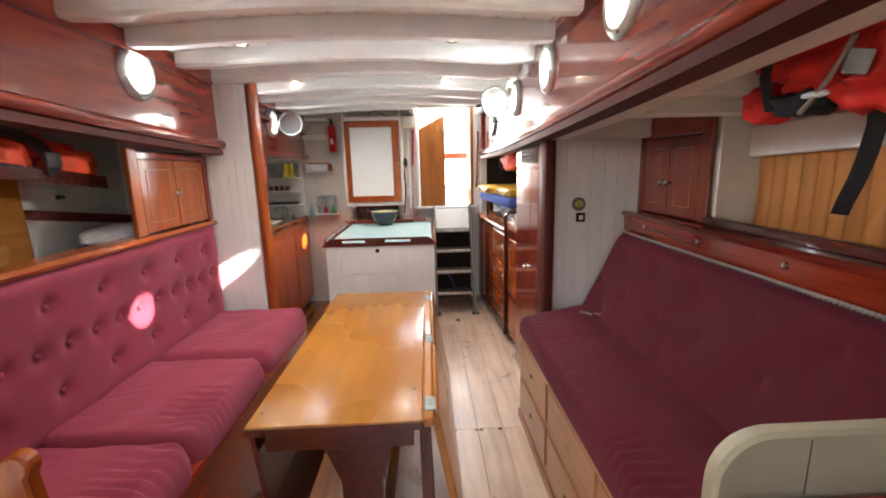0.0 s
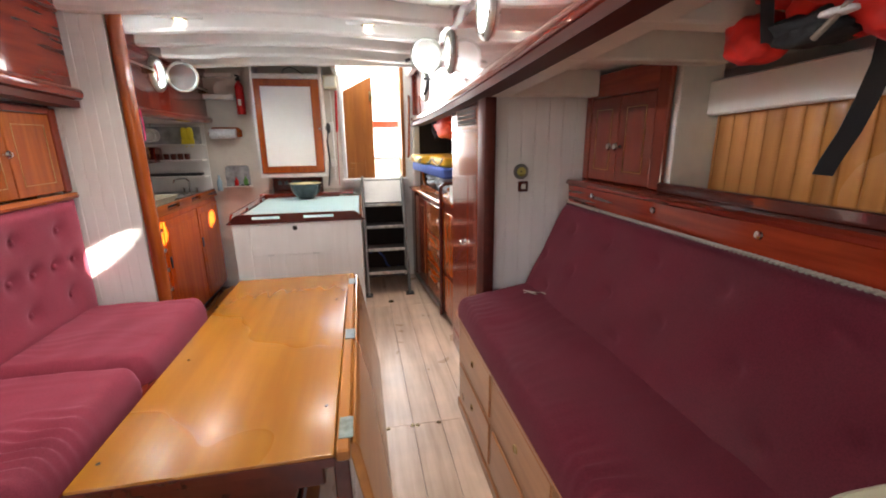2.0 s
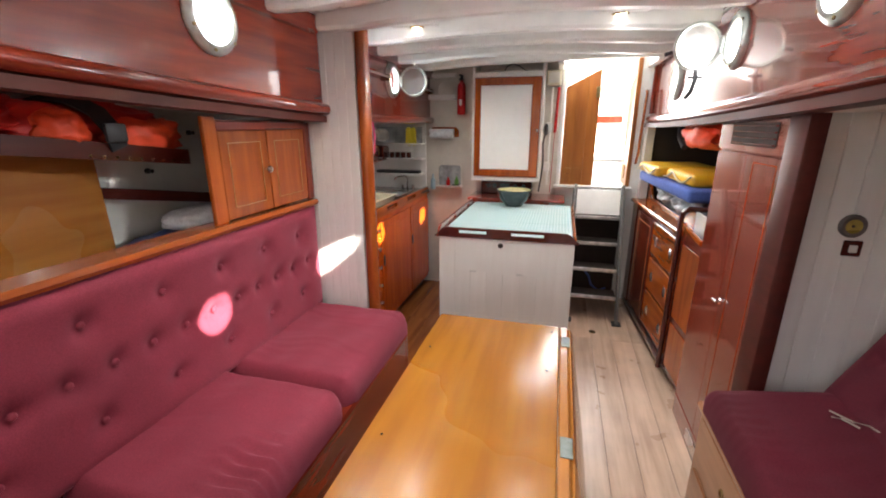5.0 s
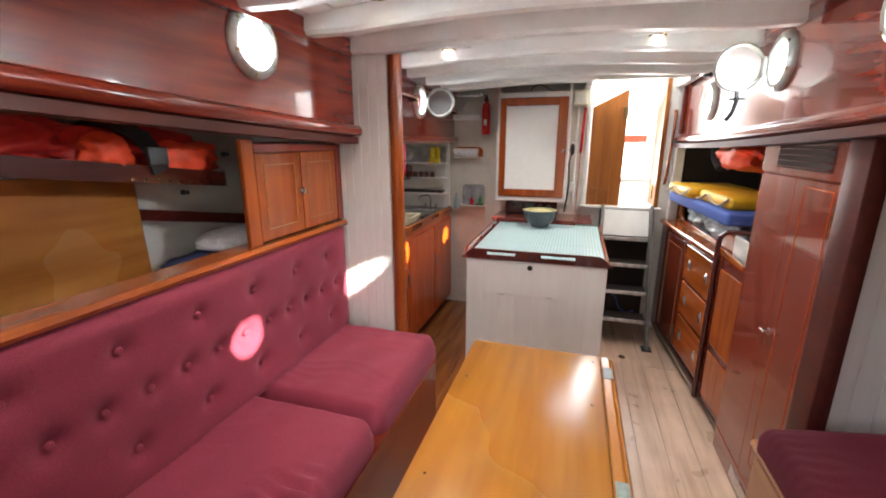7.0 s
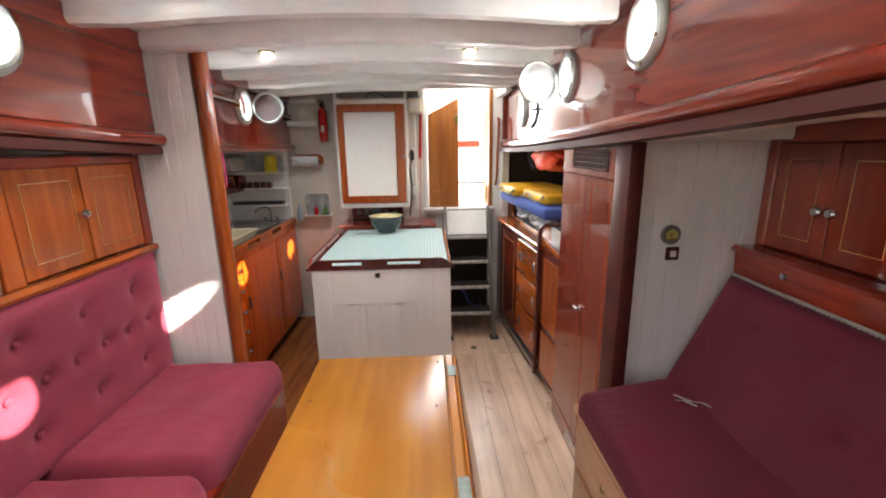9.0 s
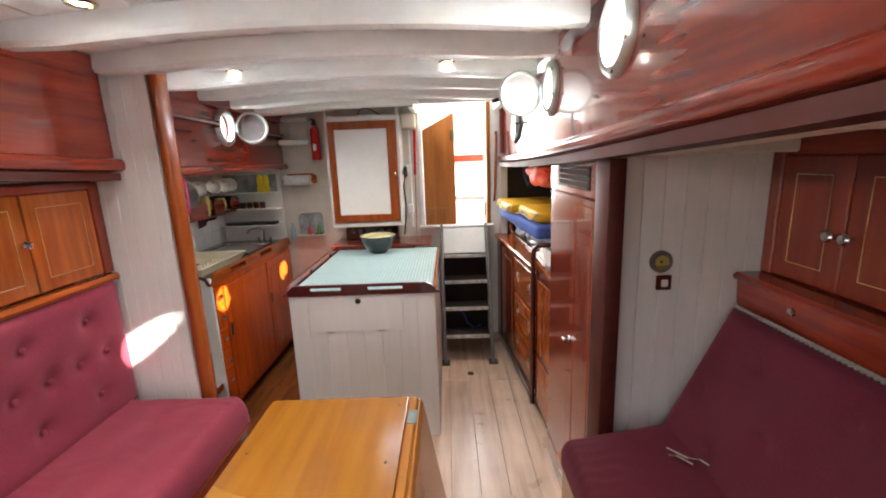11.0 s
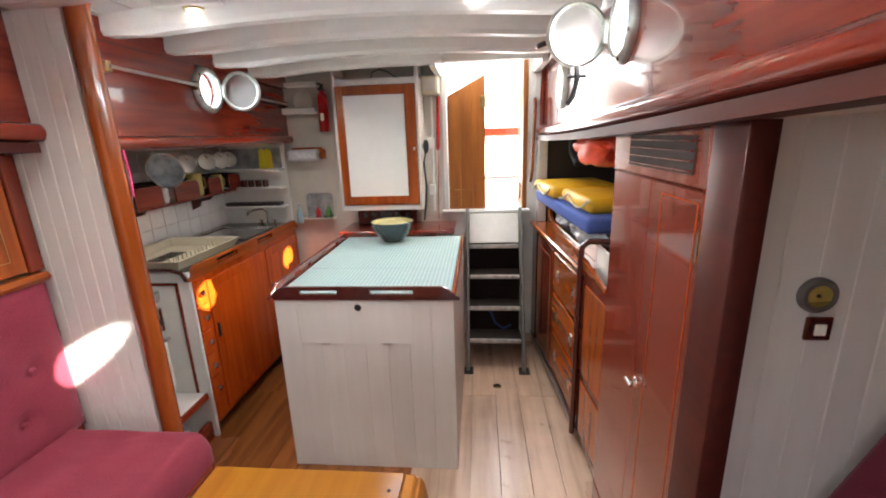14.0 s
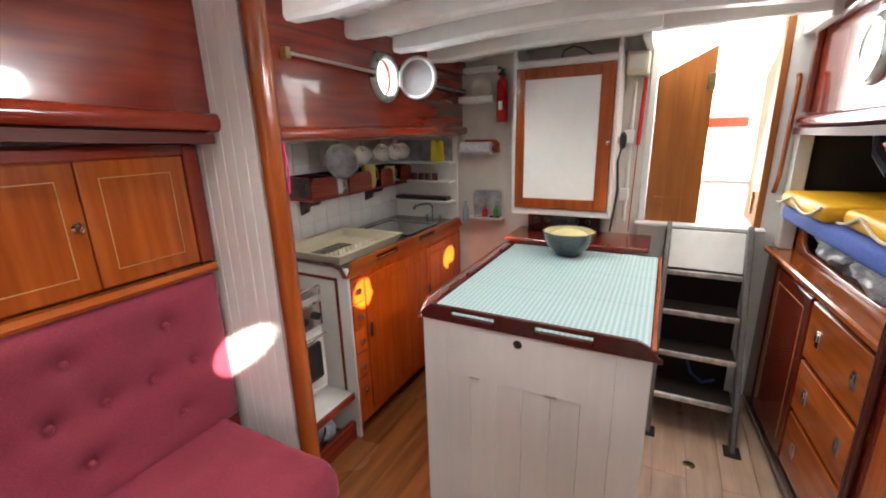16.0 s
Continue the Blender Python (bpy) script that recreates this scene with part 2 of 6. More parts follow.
def stained():
    """Old white paint with grey mildew blooms."""
    m = shade("mildewed_white_paint", (0.70, 0.67, 0.61), 0.4, spread=0.06, scale=14, bump=0.08, mottle=2.0)
    nt = m.node_tree
    p = nt.nodes["Principled BSDF"]
    old = p.inputs["Base Color"].links[0].from_socket
    g = nt.nodes.new("ShaderNodeNewGeometry")
    a, b = nt.nodes.new("ShaderNodeTexNoise"), nt.nodes.new("ShaderNodeTexNoise")
    a.inputs["Scale"].default_value, b.inputs["Scale"].default_value, b.inputs["Detail"].default_value = 3.0, 24.0, 8.0
    nt.links.new(g.outputs["Position"], a.inputs["Vector"])
    nt.links.new(g.outputs["Position"], b.inputs["Vector"])
    ra, rb = nt.nodes.new("ShaderNodeMapRange"), nt.nodes.new("ShaderNodeMapRange")
    ra.inputs[1].default_value, ra.inputs[2].default_value = 0.52, 0.66
    rb.inputs[1].default_value, rb.inputs[2].default_value = 0.46, 0.62
    nt.links.new(a.outputs["Fac"], ra.inputs[0])
    nt.links.new(b.outputs["Fac"], rb.inputs[0])
    mu = nt.nodes.new("ShaderNodeMath")
    mu.operation = "MULTIPLY"
    nt.links.new(ra.outputs[0], mu.inputs[0])
    nt.links.new(rb.outputs[0], mu.inputs[1])
    mx = nt.nodes.new("ShaderNodeMixRGB")
    mx.inputs[2].default_value = (0.12, 0.10, 0.085, 1)
    nt.links.new(mu.outputs[0], mx.inputs[0])
    nt.links.new(old, mx.inputs[1])
    nt.links.new(mx.outputs[0], p.inputs["Base Color"])
    return m


STAINED = stained()


# ---- building helpers ----
def box(x0, x1, y0, y1, z0, z1, b=0.003, seg=1):
    bm = bmesh.new()
    bmesh.ops.create_cube(bm, size=1.0, matrix=Matrix.Translation(((x0 + x1) / 2, (y0 + y1) / 2, (z0 + z1) / 2)) @ Matrix.Diagonal((abs(x1 - x0), abs(y1 - y0), abs(z1 - z0), 1)))
    if b:
        bmesh.ops.bevel(bm, geom=bm.edges[:], offset=b, segments=seg, profile=0.5, affect="EDGES")
    return bm


def rod(p0, p1, r, r2=None, seg=14):
    p0, p1 = Vector(p0), Vector(p1)
    bm = bmesh.new()
    d = p1 - p0
    m = Matrix.Translation((p0 + p1) / 2) @ d.to_track_quat("Z", "Y").to_matrix().to_4x4()
    bmesh.ops.create_cone(bm, cap_ends=True, segments=seg, radius1=r, radius2=r if r2 is None else r2, depth=d.length, matrix=m)
    return bm


def lathe(profile, m=Matrix(), seg=28):
    """Turn a profile of (radius, height) round z, then place it by m."""
    bm = bmesh.new()
    rings = []
    for r, z in profile:
        rings.append([bm.verts.new(m @ Vector((r * math.cos(2 * math.pi * i / seg), r * math.sin(2 * math.pi * i / seg), z))) for i in range(seg)])
    for a, b in zip(rings, rings[1:]):
        for i in range(seg):
            j = (i + 1) % seg
            bm.faces.new((a[i], a[j], b[j], b[i]))
    bmesh.ops.remove_doubles(bm, verts=bm.verts, dist=1e-5)
    bmesh.ops.recalc_face_normals(bm, faces=bm.faces)
    return bm


def sweep(profile, path, closed=True):
    """Carry a closed profile of (x, z) offsets along a path of points that runs mainly along y."""
    bm = bmesh.new()
    rings = [[bm.verts.new((x + u, y, z + w)) for u, w in profile] for x, y, z in path]
    n = len(profile)
    for a, b in zip(rings, rings[1:]):
        for i in range(n if closed else n - 1):
            j = (i + 1) % n
            bm.faces.new((a[i], a[j], b[j], b[i]))
    if closed:
        bm.faces.new(rings[0][::-1])
        bm.faces.new(rings[-1])
    bmesh.ops.recalc_face_normals(bm, faces=bm.faces)
    return bm


def prism(poly, axis, a, b, bev=0.0):
    """A flat outline pushed from a to b along an axis; the outline holds the other two coordinates in order."""
    def at(p, v):
        return {"x": (v, p[0], p[1]), "y": (p[0], v, p[1]), "z": (p[0], p[1], v)}[axis]
    bm = bmesh.new()
    lo, hi = [bm.verts.new(at(p, a)) for p in poly], [bm.verts.new(at(p, b)) for p in poly]
    n = len(poly)
    bm.faces.new(lo[::-1])
    bm.faces.new(hi)
    for i in range(n):
        bm.faces.new((lo[i], lo[(i + 1) % n], hi[(i + 1) % n], hi[i]))
    bmesh.ops.recalc_face_normals(bm, faces=bm.faces)
    if bev:
        bmesh.ops.bevel(bm, geom=bm.edges[:], offset=bev, segments=1, profile=0.5, affect="EDGES")
    return bm


def band(points, width, t):
    """Flat webbing through the points; width is a fixed across-direction vector."""
    pts, w = [Vector(p) for p in points], Vector(width) / 2
    bm = bmesh.new()
    rows = []
    for i, p in enumerate(pts):
        d = (pts[min(i + 1, len(pts) - 1)] - pts[max(i - 1, 0)]).normalized()
        n = d.cross(w).normalized() * t / 2
        rows.append([bm.verts.new(q) for q in (p - w - n, p + w - n, p + w + n, p - w + n)])
    for a, b in zip(rows, rows[1:]):
        for k in range(4):
            bm.faces.new((a[k], a[(k + 1) % 4], b[(k + 1) % 4], b[k]))
    bm.faces.new(rows[0][::-1])
    bm.faces.new(rows[-1])
    bmesh.ops.recalc_face_normals(bm, faces=bm.faces)
    return bm


def tube(points, r, seg=8):
    """A round bar through the points, with mitred bends."""
    pts = [Vector(p) for p in points]
    bm = bmesh.new()
    rings = []
    for i, p in enumerate(pts):
        d = (pts[min(i + 1, len(pts) - 1)] - pts[max(i - 1, 0)]).normalized()
        q = d.to_track_quat("Z", "Y")
        rings.append([bm.verts.new(p + q @ Vector((r * math.cos(2 * math.pi * k / seg), r * math.sin(2 * math.pi * k / seg), 0))) for k in range(seg)])
    for a, b in zip(rings, rings[1:]):
        off = min(range(seg), key=lambda o: (b[o].co - a[0].co).length)
        for k in range(seg):
            bm.faces.new((a[k], a[(k + 1) % seg], b[(k + 1 + off) % seg], b[(k + off) % seg]))
    bm.faces.new(rings[0][::-1])
    bm.faces.new(rings[-1])
    bmesh.ops.recalc_face_normals(bm, faces=bm.faces)
    return bm


def arc(cx, cy, r, a0, a1, n=8):
    return [(cx + r * math.cos(radians(a0 + (a1 - a0) * i / n)), cy + r * math.sin(radians(a0 + (a1 - a0) * i / n))) for i in range(n + 1)]


def join(*bms):
    out = bmesh.new()
    for b in bms:
        me = bpy.data.meshes.new("tmp")
        b.to_mesh(me)
        b.free()
        out.from_mesh(me)
        bpy.data.meshes.remove(me)
    return out


def mesh_of(name, bm, mat, smooth=35):
    me = bpy.data.meshes.new(name)
    bm.to_mesh(me)
    bm.free()
    if mat:
        me.materials.append(mat)
    if smooth:
        me.shade_smooth()
        me.set_sharp_from_angle(angle=radians(smooth))
    return me


BASE = {}


def thing(name, label, category, base=(0, 0, 0), group="", kind=""):
    ob = tagged(new(name), label, category, group, kind)
    ob.location = base
    ob.empty_display_size = 0.05
    BASE[ob.name] = Vector(base)
    return ob


def solo(name, bm, mat, label, category, group="", kind="", smooth=35):
    return tagged(new(name, mesh_of(name, bm, mat, smooth)), label, category, group, kind)


def part(name, bm, mat, parent, label="", smooth=35):
    ob = new(name, mesh_of(name, bm, mat, smooth))
    ob.parent = parent
    ob.matrix_parent_inverse = Matrix.Translation(-BASE.get(parent.name, Vector((0, 0, 0))))
    if label:
        tagged(ob, label)
    return ob


def pieces(name, spots, bm, mat, parent):
    """Alike pieces that share one mesh, set at each spot."""
    me = mesh_of(name, bm, mat)
    inv = Matrix.Translation(-BASE.get(parent.name, Vector((0, 0, 0))))
    for s in spots:
        ob = new(name, me)
        ob.parent = parent
        ob.matrix_parent_inverse = inv
        ob.matrix_basis = s if isinstance(s, Matrix) else Matrix.Translation(s)


def structure(name, bm, mat, label, category="wall", smooth=35):
    return solo(name, bm, mat, label, category, kind="structure", smooth=smooth)


def sheer(y):
    return 1.515 + 0.0098 * (4.5 - y) ** 2


def roof(x, y):
    """Underside of the cabin-top planking: cambered across, with a little sheer."""
    return 2.015 + 0.012 * (4.5 - y) - 0.045 * ((x + 0.28) / 0.9) ** 2


# ---- structure ----
def holed_panel(x0, x1, y0, y1, zlo, zhi, holes, r):
    """Side of the cabin trunk: a board between two sheer lines, with round openings cut through its thickness."""
    bm = bmesh.new()
    n = 32
    cuts = sorted(set([y0, y1] + [v for c, _ in holes for v in (c - 1.35 * r, c + 1.35 * r)] + [y0 + (y1 - y0) * k / 10 for k in range(1, 10)]))
    cuts = [c for c in cuts if not any(abs(c - h) < 1.34 * r for h, _ in holes)]

    def face(x, flip):
        for a, b in zip(cuts, cuts[1:]):
            hole = [(hy, hz) for hy, hz in holes if a - 1e-6 <= hy - 1.34 * r and hy + 1.34 * r <= b + 1e-6]
            if not hole:
                q = [(x, a, zlo(a)), (x, b, zlo(b)), (x, b, zhi(b)), (x, a, zhi(a))]
                bm.faces.new([bm.verts.new(p) for p in (q[::-1] if flip else q)])
                continue
            hy, hz = hole[0]
            inner, outer = [], []
            for k in range(n):
                t = 2 * math.pi * k / n
                c, s = math.cos(t), math.sin(t)
                inner.append((x, hy + r * c, hz + r * s))
                f = 1 / max(abs(c), abs(s))
                u, w = c * f, s * f
                yy = hy + u * (b - hy if u > 0 else hy - a)
                zz = hz + w * ((zhi(yy) - hz) if w > 0 else (hz - zlo(yy)))
                outer.append((x, yy, zz))
            iv, ov = [bm.verts.new(p) for p in inner], [bm.verts.new(p) for p in outer]
            for k in range(n):
                j = (k + 1) % n
                f = (iv[k], ov[k], ov[j], iv[j])
                bm.faces.new(f[::-1] if flip else f)
    face(x0, True)
    face(x1, False)
    for hy, hz in holes:
        ra, rb = [], []
        for k in range(n):
            t = 2 * math.pi * k / n
            ra.append(bm.verts.new((x0, hy + r * math.cos(t), hz + r * math.sin(t))))
            rb.append(bm.verts.new((x1, hy + r * math.cos(t), hz + r * math.sin(t))))
        for k in range(n):
            j = (k + 1) % n
            bm.faces.new((ra[k], ra[j], rb[j], rb[k]))
    bmesh.ops.remove_doubles(bm, verts=bm.verts, dist=1e-4)
    bmesh.ops.recalc_face_normals(bm, faces=bm.faces)
    return bm


def top_line(x):
    return lambda y: roof(x, y) + 0.02


YS = [-1.2 + 5.7 * k / 24 for k in range(25)]
LEFT_PORTS = [(1.13, 1.875), (1.945, 1.85), (2.76, 1.81), (3.56, 1.80)]
# last starboard porthole is unseen, added to throw a sun patch on the galley
RIGHT_PORTS = [(1.295, 1.90), (2.07, 1.868), (2.785, 1.838), (3.725, 1.765)]
PORT_R = 0.091
structure("wall_left_cabin_side", holed_panel(-1.24, -1.20, -1.2, 4.46, lambda y: sheer(y) + 0.02, top_line(-1.2), LEFT_PORTS, PORT_R), MAHOGANY, "glossy varnished mahogany cabin side with round portholes", smooth=0)
structure("wall_right_cabin_side", holed_panel(0.63, 0.652, -1.2, 4.46, lambda y: sheer(y) + 0.02, top_line(0.63), RIGHT_PORTS, PORT_R), MAHOGANY, "glossy varnished mahogany cabin side with round portholes", smooth=0)

# rounded shelf mouldings under the cabin sides
nose = [(0.0, -0.012), (0.0, 0.045)] + [(0.03 + 0.028 * math.cos(radians(a)), 0.02 + 0.028 * math.sin(radians(a))) for a in range(80, -91, -17)]
structure("trim_left_moulding", sweep([(u, w) for u, w in nose], [(-1.215, y, sheer(y) + 0.012) for y in [v for v in YS if v < 2.55] + [2.655]]), MAHOGANY, "rounded varnished mahogany shelf moulding", "trim")
structure("trim_galley_moulding", sweep([(u, w) for u, w in nose], [(-1.215, y, 1.525) for y in (2.72, 3.4, 4.0, 4.44)]), MAHOGANY, "rounded varnished mahogany shelf moulding above the galley", "trim")
structure("trim_right_moulding", sweep([(-u, w) for u, w in nose], [(0.645, y, sheer(y) + 0.012) for y in YS[:-1] + [4.44]]), MAHOGANY, "rounded varnished mahogany shelf moulding", "trim")
lip = [(-0.02, -0.03), (0.06, -0.03), (0.06, 0.0), (-0.02, 0.0)]
structure("trim_left_under_strip", sweep(lip, [(-1.23, y, sheer(y)) for y in [v for v in YS if v < 2.5] + [2.60]]), DARKTRIM, "dark strip under the shelf moulding", "trim")
structure("trim_right_carlin", sweep([(0.0, -0.03), (0.075, -0.03), (0.075, 0.07), (0.0, 0.07)], [(0.672, y, sheer(y)) for y in [v for v in YS if v < 2.1] + [2.13]]), CREAM, "off-white painted carlin under the deck edge", "trim")
structure("trim_right_under_strip", sweep([(-u, w) for u, w in lip], [(0.650, y, sheer(y)) for y in YS[:-1] + [4.44]]), DARKTRIM, "dark strip under the shelf moulding", "trim")
# cornice blocks at the head of the cabin sides
for nm, x0, x1, y1 in (("trim_left_cornice", -1.2, -1.165, 2.57), ("trim_right_cornice", 0.595, 0.63, 4.40)):
    deep = 0.03 if x0 > 0 else 0.075
    structure(nm, sweep([(x0, -deep), (x1, -deep), (x1, 0.0), (x0, 0.0)], [(0, y, roof(x0, y) - 0.002) for y in [v for v in YS if v < y1] + [y1]]), MAHOGANY, "varnished mahogany cornice under the deckhead", "trim")
structure("trim_galley_cornice", sweep([(-1.2, -0.075), (-1.165, -0.075), (-1.165, 0.0), (-1.2, 0.0)], [(0, y, roof(-1.2, y) - 0.002) for y in (2.66, 3.2, 3.8, 4.44)]), MAHOGANY, "varnished mahogany cornice under the deckhead", "trim")


def cabin_top():
    """Fore-and-aft deckhead planks, each with its own edges, open over the companionway."""
    bms = []
    edges = [-1.26 + 1.95 * k / 17 for k in range(18)]
    for a, b in zip(edges, edges[1:]):
        end = 4.06 if -0.1 < (a + b) / 2 < 0.56 else 4.47
        ys = [-1.2 + (end + 1.2) * k / 8 for k in range(9)]
        bm = bmesh.new()
        rows = [[bm.verts.new((x, y, roof(x, y) + dz)) for x, dz in ((a + 0.002, 0.006), (a + 0.006, 0), (b - 0.006, 0), (b - 0.002, 0.006), (b, 0.04), (a, 0.04))] for y in ys]
        for r0, r1 in zip(rows, rows[1:]):
            for i in range(6):
                j = (i + 1) % 6
                bm.faces.new((r0[i], r0[j], r1[j], r1[i]))
        bm.faces.new(rows[0][::-1])
        bm.faces.new(rows[-1])
        bmesh.ops.recalc_face_normals(bm, faces=bm.faces)
        bms.append(bm)
    return join(*bms)


structure("ceiling", cabin_top(), WHITE, "white painted deckhead planks", "ceiling")


def deck_beam(y, x0=-1.165, x1=0.595):
    xs = [x0 + (x1 - x0) * k / 10 for k in range(11)]
    prof = [(-0.032, 0.0), (-0.036, -0.07), (-0.026, -0.085), (0.026, -0.085), (0.036, -0.07), (0.032, 0.0)]
    bm = bmesh.new()
    rows = [[bm.verts.new((x, y + u, roof(x, y) + w + (0.018 if k in (0, 10) and w < -0.05 else 0))) for u, w in prof] for k, x in enumerate(xs)]
    for a, b in zip(rows, rows[1:]):
        for i in range(6):
            bm.faces.new((a[i], a[(i + 1) % 6], b[(i + 1) % 6], b[i]))
    bm.faces.new(rows[0][::-1])
    bm.faces.new(rows[-1])
    bmesh.ops.recalc_face_normals(bm, faces=bm.faces)
    return bm


for i, y in enumerate((-0.9, -0.55, -0.2, 0.15, 0.5, 0.86, 1.21, 1.56, 1.89, 2.235, 2.59, 2.96, 3.28, 3.63, 3.97)):
    structure(f"deck_beam_{i + 1}", deck_beam(y, x1=0.595 if y < 3.9 else -0.02), WHITE, "white painted wooden deck beam", "beam")

# floor: bearers below, separate boards above
structure("floor", box(-2.0, 1.8, -1.2, 4.6, -0.08, -0.024, 0), GAP, "dark bilge bearers under the cabin sole", "floor")

# hull lining, side decks and end bulkheads
structure("wall_left_hull", box(-2.0, -1.95, -1.2, 4.6, -0.03, 1.86, 0), WHITE, "white painted hull lining")
structure("wall_right_hull", box(1.72, 1.77, -1.2, 4.6, -0.03, 1.90, 0), WHITE, "white painted hull lining")
structure("wall_forward", join(box(-2.0, -0.66, -1.25, -1.2, -0.03, 2.2, 0), box(0.26, 1.77, -1.25, -1.2, -0.03, 2.2, 0), box(-0.66, 0.26, -1.25, -1.2, 1.92, 2.2, 0)), WHITE, "white painted forward bulkhead")
structure("ceiling_left_side_deck", sweep([(-2.0, 0.0), (-1.24, 0.0), (-1.24, 0.05), (-2.0, 0.05)], [(0, y, sheer(y) + 0.05) for y in YS[:-1] + [4.47]]), WHITE, "white painted underside of the side deck", "ceiling")
structure("ceiling_right_side_deck", sweep([(0.67, 0.0), (1.77, 0.0), (1.77, 0.05), (0.67, 0.05)], [(0, y, sheer(y) + 0.075) for y in YS[:-1] + [4.47]]), STAINED, "mildew-stained off-white underside of the side deck", "ceiling")
for i, (y, xe) in enumerate(((2.11, 1.155), (1.46, 1.2), (1.15, 1.2), (0.5, 1.5), (0.1, 1.5))):
    structure(f"side_deck_beam_{i + 1}", box(0.672, xe, y - 0.035, y + 0.035, sheer(y) - 0.03, sheer(y) + 0.09, 0.006), CREAM, "off-white painted side deck beam", "beam")

# aft bulkhead, in pieces round the companionway
structure("wall_aft_left", box(-2.0, -0.06, 4.46, 4.51, 0, 2.06, 0.002), CREAM, "cream painted aft bulkhead of the galley")
structure("wall_aft_under_step", box(-0.06, 0.51, 4.46, 4.51, 0, 1.0, 0.002), WHITE, "white painted bulkhead under the companionway")
structure("wall_aft_right", box(0.51, 1.77, 4.46, 4.51, 0, 2.06, 0.002), WHITE, "white painted aft bulkhead beside the companionway")


def matchboard(name, x0, x1, y, z0, z1, pitch, mat, label, depth=0.03):
    """A bulkhead of upright matched boards with open grooves; every board is its own piece."""
    wall = structure(name, box(x0, x1, y + 0.006, y + depth, z0, z1, 0), mat, label)
    n = max(1, round((x1 - x0) / pitch))
    w = (x1 - x0) / n
    pieces("board", [(x0 + w * k, y, z0) for k in range(n)], box(0.0004, w - 0.0004, 0, 0.012, 0.002, z1 - z0 - 0.002, 0.0022), mat, wall)
    return wall


matchboard("wall_partition_left", -1.32, -1.017, 2.62, 0.0, 1.985, 0.055, BEADED, "white painted tongue-and-groove partition")
matchboard("wall_partition_right", 0.70, 1.72, 2.18, 0.0, 1.60, 0.068, BEADED, "grey-white painted tongue-and-groove bulkhead")

# ---- floorboards ----
floor_ob = bpy.data.objects["floor"]
cols = [-1.825 + 0.14 * k for k in range(26)]
for k, x in enumerate(cols):
    # boards starting left of x = -0.15 take the darker brown material
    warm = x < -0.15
    joints = [-1.2, 0.55, 2.05, 3.62, 4.46] if k % 3 else [-1.2, 1.3, 2.05, 4.46]
    for a, b in zip(joints, joints[1:]):
        me_bm = box(0.0007, 0.1393, 0.0007, b - a - 0.0007, -0.024, 0, 0.0015)
        ob = part("floorboard", me_bm, FLOOR_WARM if warm else FLOOR_PALE, floor_ob)
        ob.location = (x, a, 0)

# ---- saloon table ----
table = thing("saloon_table", "golden varnished teak drop-leaf saloon table with dark legs", "table", (-0.22, 1.6, 0))
part("tabletop", box(-0.465, 0.006, 0.985, 2.175, 0.735, 0.763, 0.005, 2), TEAK, table)
part("drop_leaf", prism([(0.03, 0.75), (0.045, 0.76), (0.055, 0.74), (0.13, 0.30), (0.11, 0.295)], "y", 1.02, 2.17, 0.003), AMBER_Y, table, "hanging varnished leaf")
part("hinge_rail", box(0.008, 0.036, 0.99, 2.17, 0.737, 0.765, 0.004), AMBER_Y, table, "worn varnished edge rail")
for y in (1.06, 1.52, 2.05):
    part("hinge", box(0.012, 0.042, y - 0.035, y + 0.035, 0.764, 0.7675, 0.001), HINGE, table, "grey-green hinge plate")
part("edge_band", box(-0.466, 0.007, 0.9815, 0.9848, 0.735, 0.757, 0.001), DARKWOOD, table, "dark worn end edge")
part("apron", box(-0.43, -0.02, 1.02, 2.14, 0.66, 0.735, 0.004), DARKWOOD, table)
leg_shape = [(-0.30, 0.0), (-0.10, 0.0), (-0.10, 0.06), (-0.14, 0.16), (-0.135, 0.42), (-0.09, 0.58), (-0.06, 0.66), (-0.36, 0.66), (-0.33, 0.58), (-0.27, 0.42), (-0.265, 0.16), (-0.30, 0.06)]
for y in (1.18, 1.98):
    part("leg", prism(leg_shape, "y", y, y + 0.05, 0.004), DARKWOOD, table)
part("stretcher", box(-0.24, -0.17, 1.23, 1.98, 0.12, 0.18, 0.005), DARKWOOD, table)
part("gate_leg", prism([(0.0, 0.0), (0.045, 0.0), (0.028, 0.7), (-0.005, 0.7)], "y", 1.05, 1.08, 0.003), DARKWOOD, table)
part("side_leaf", prism([(-0.462, 0.73), (-0.447, 0.73), (-0.405, 0.30), (-0.42, 0.30)], "y", 1.0, 2.16, 0.003), DARKWOOD, table, "hanging dark leaf")
for x, y in ((-0.44, 1.05), (-0.02, 1.15), (-0.43, 1.9), (-0.03, 1.85), (-0.02, 2.12), (-0.42, 1.45)):
    part("dowel_plug", rod((x, y, 0.7625), (x, y, 0.7642), 0.004, seg=8), GAP, table)


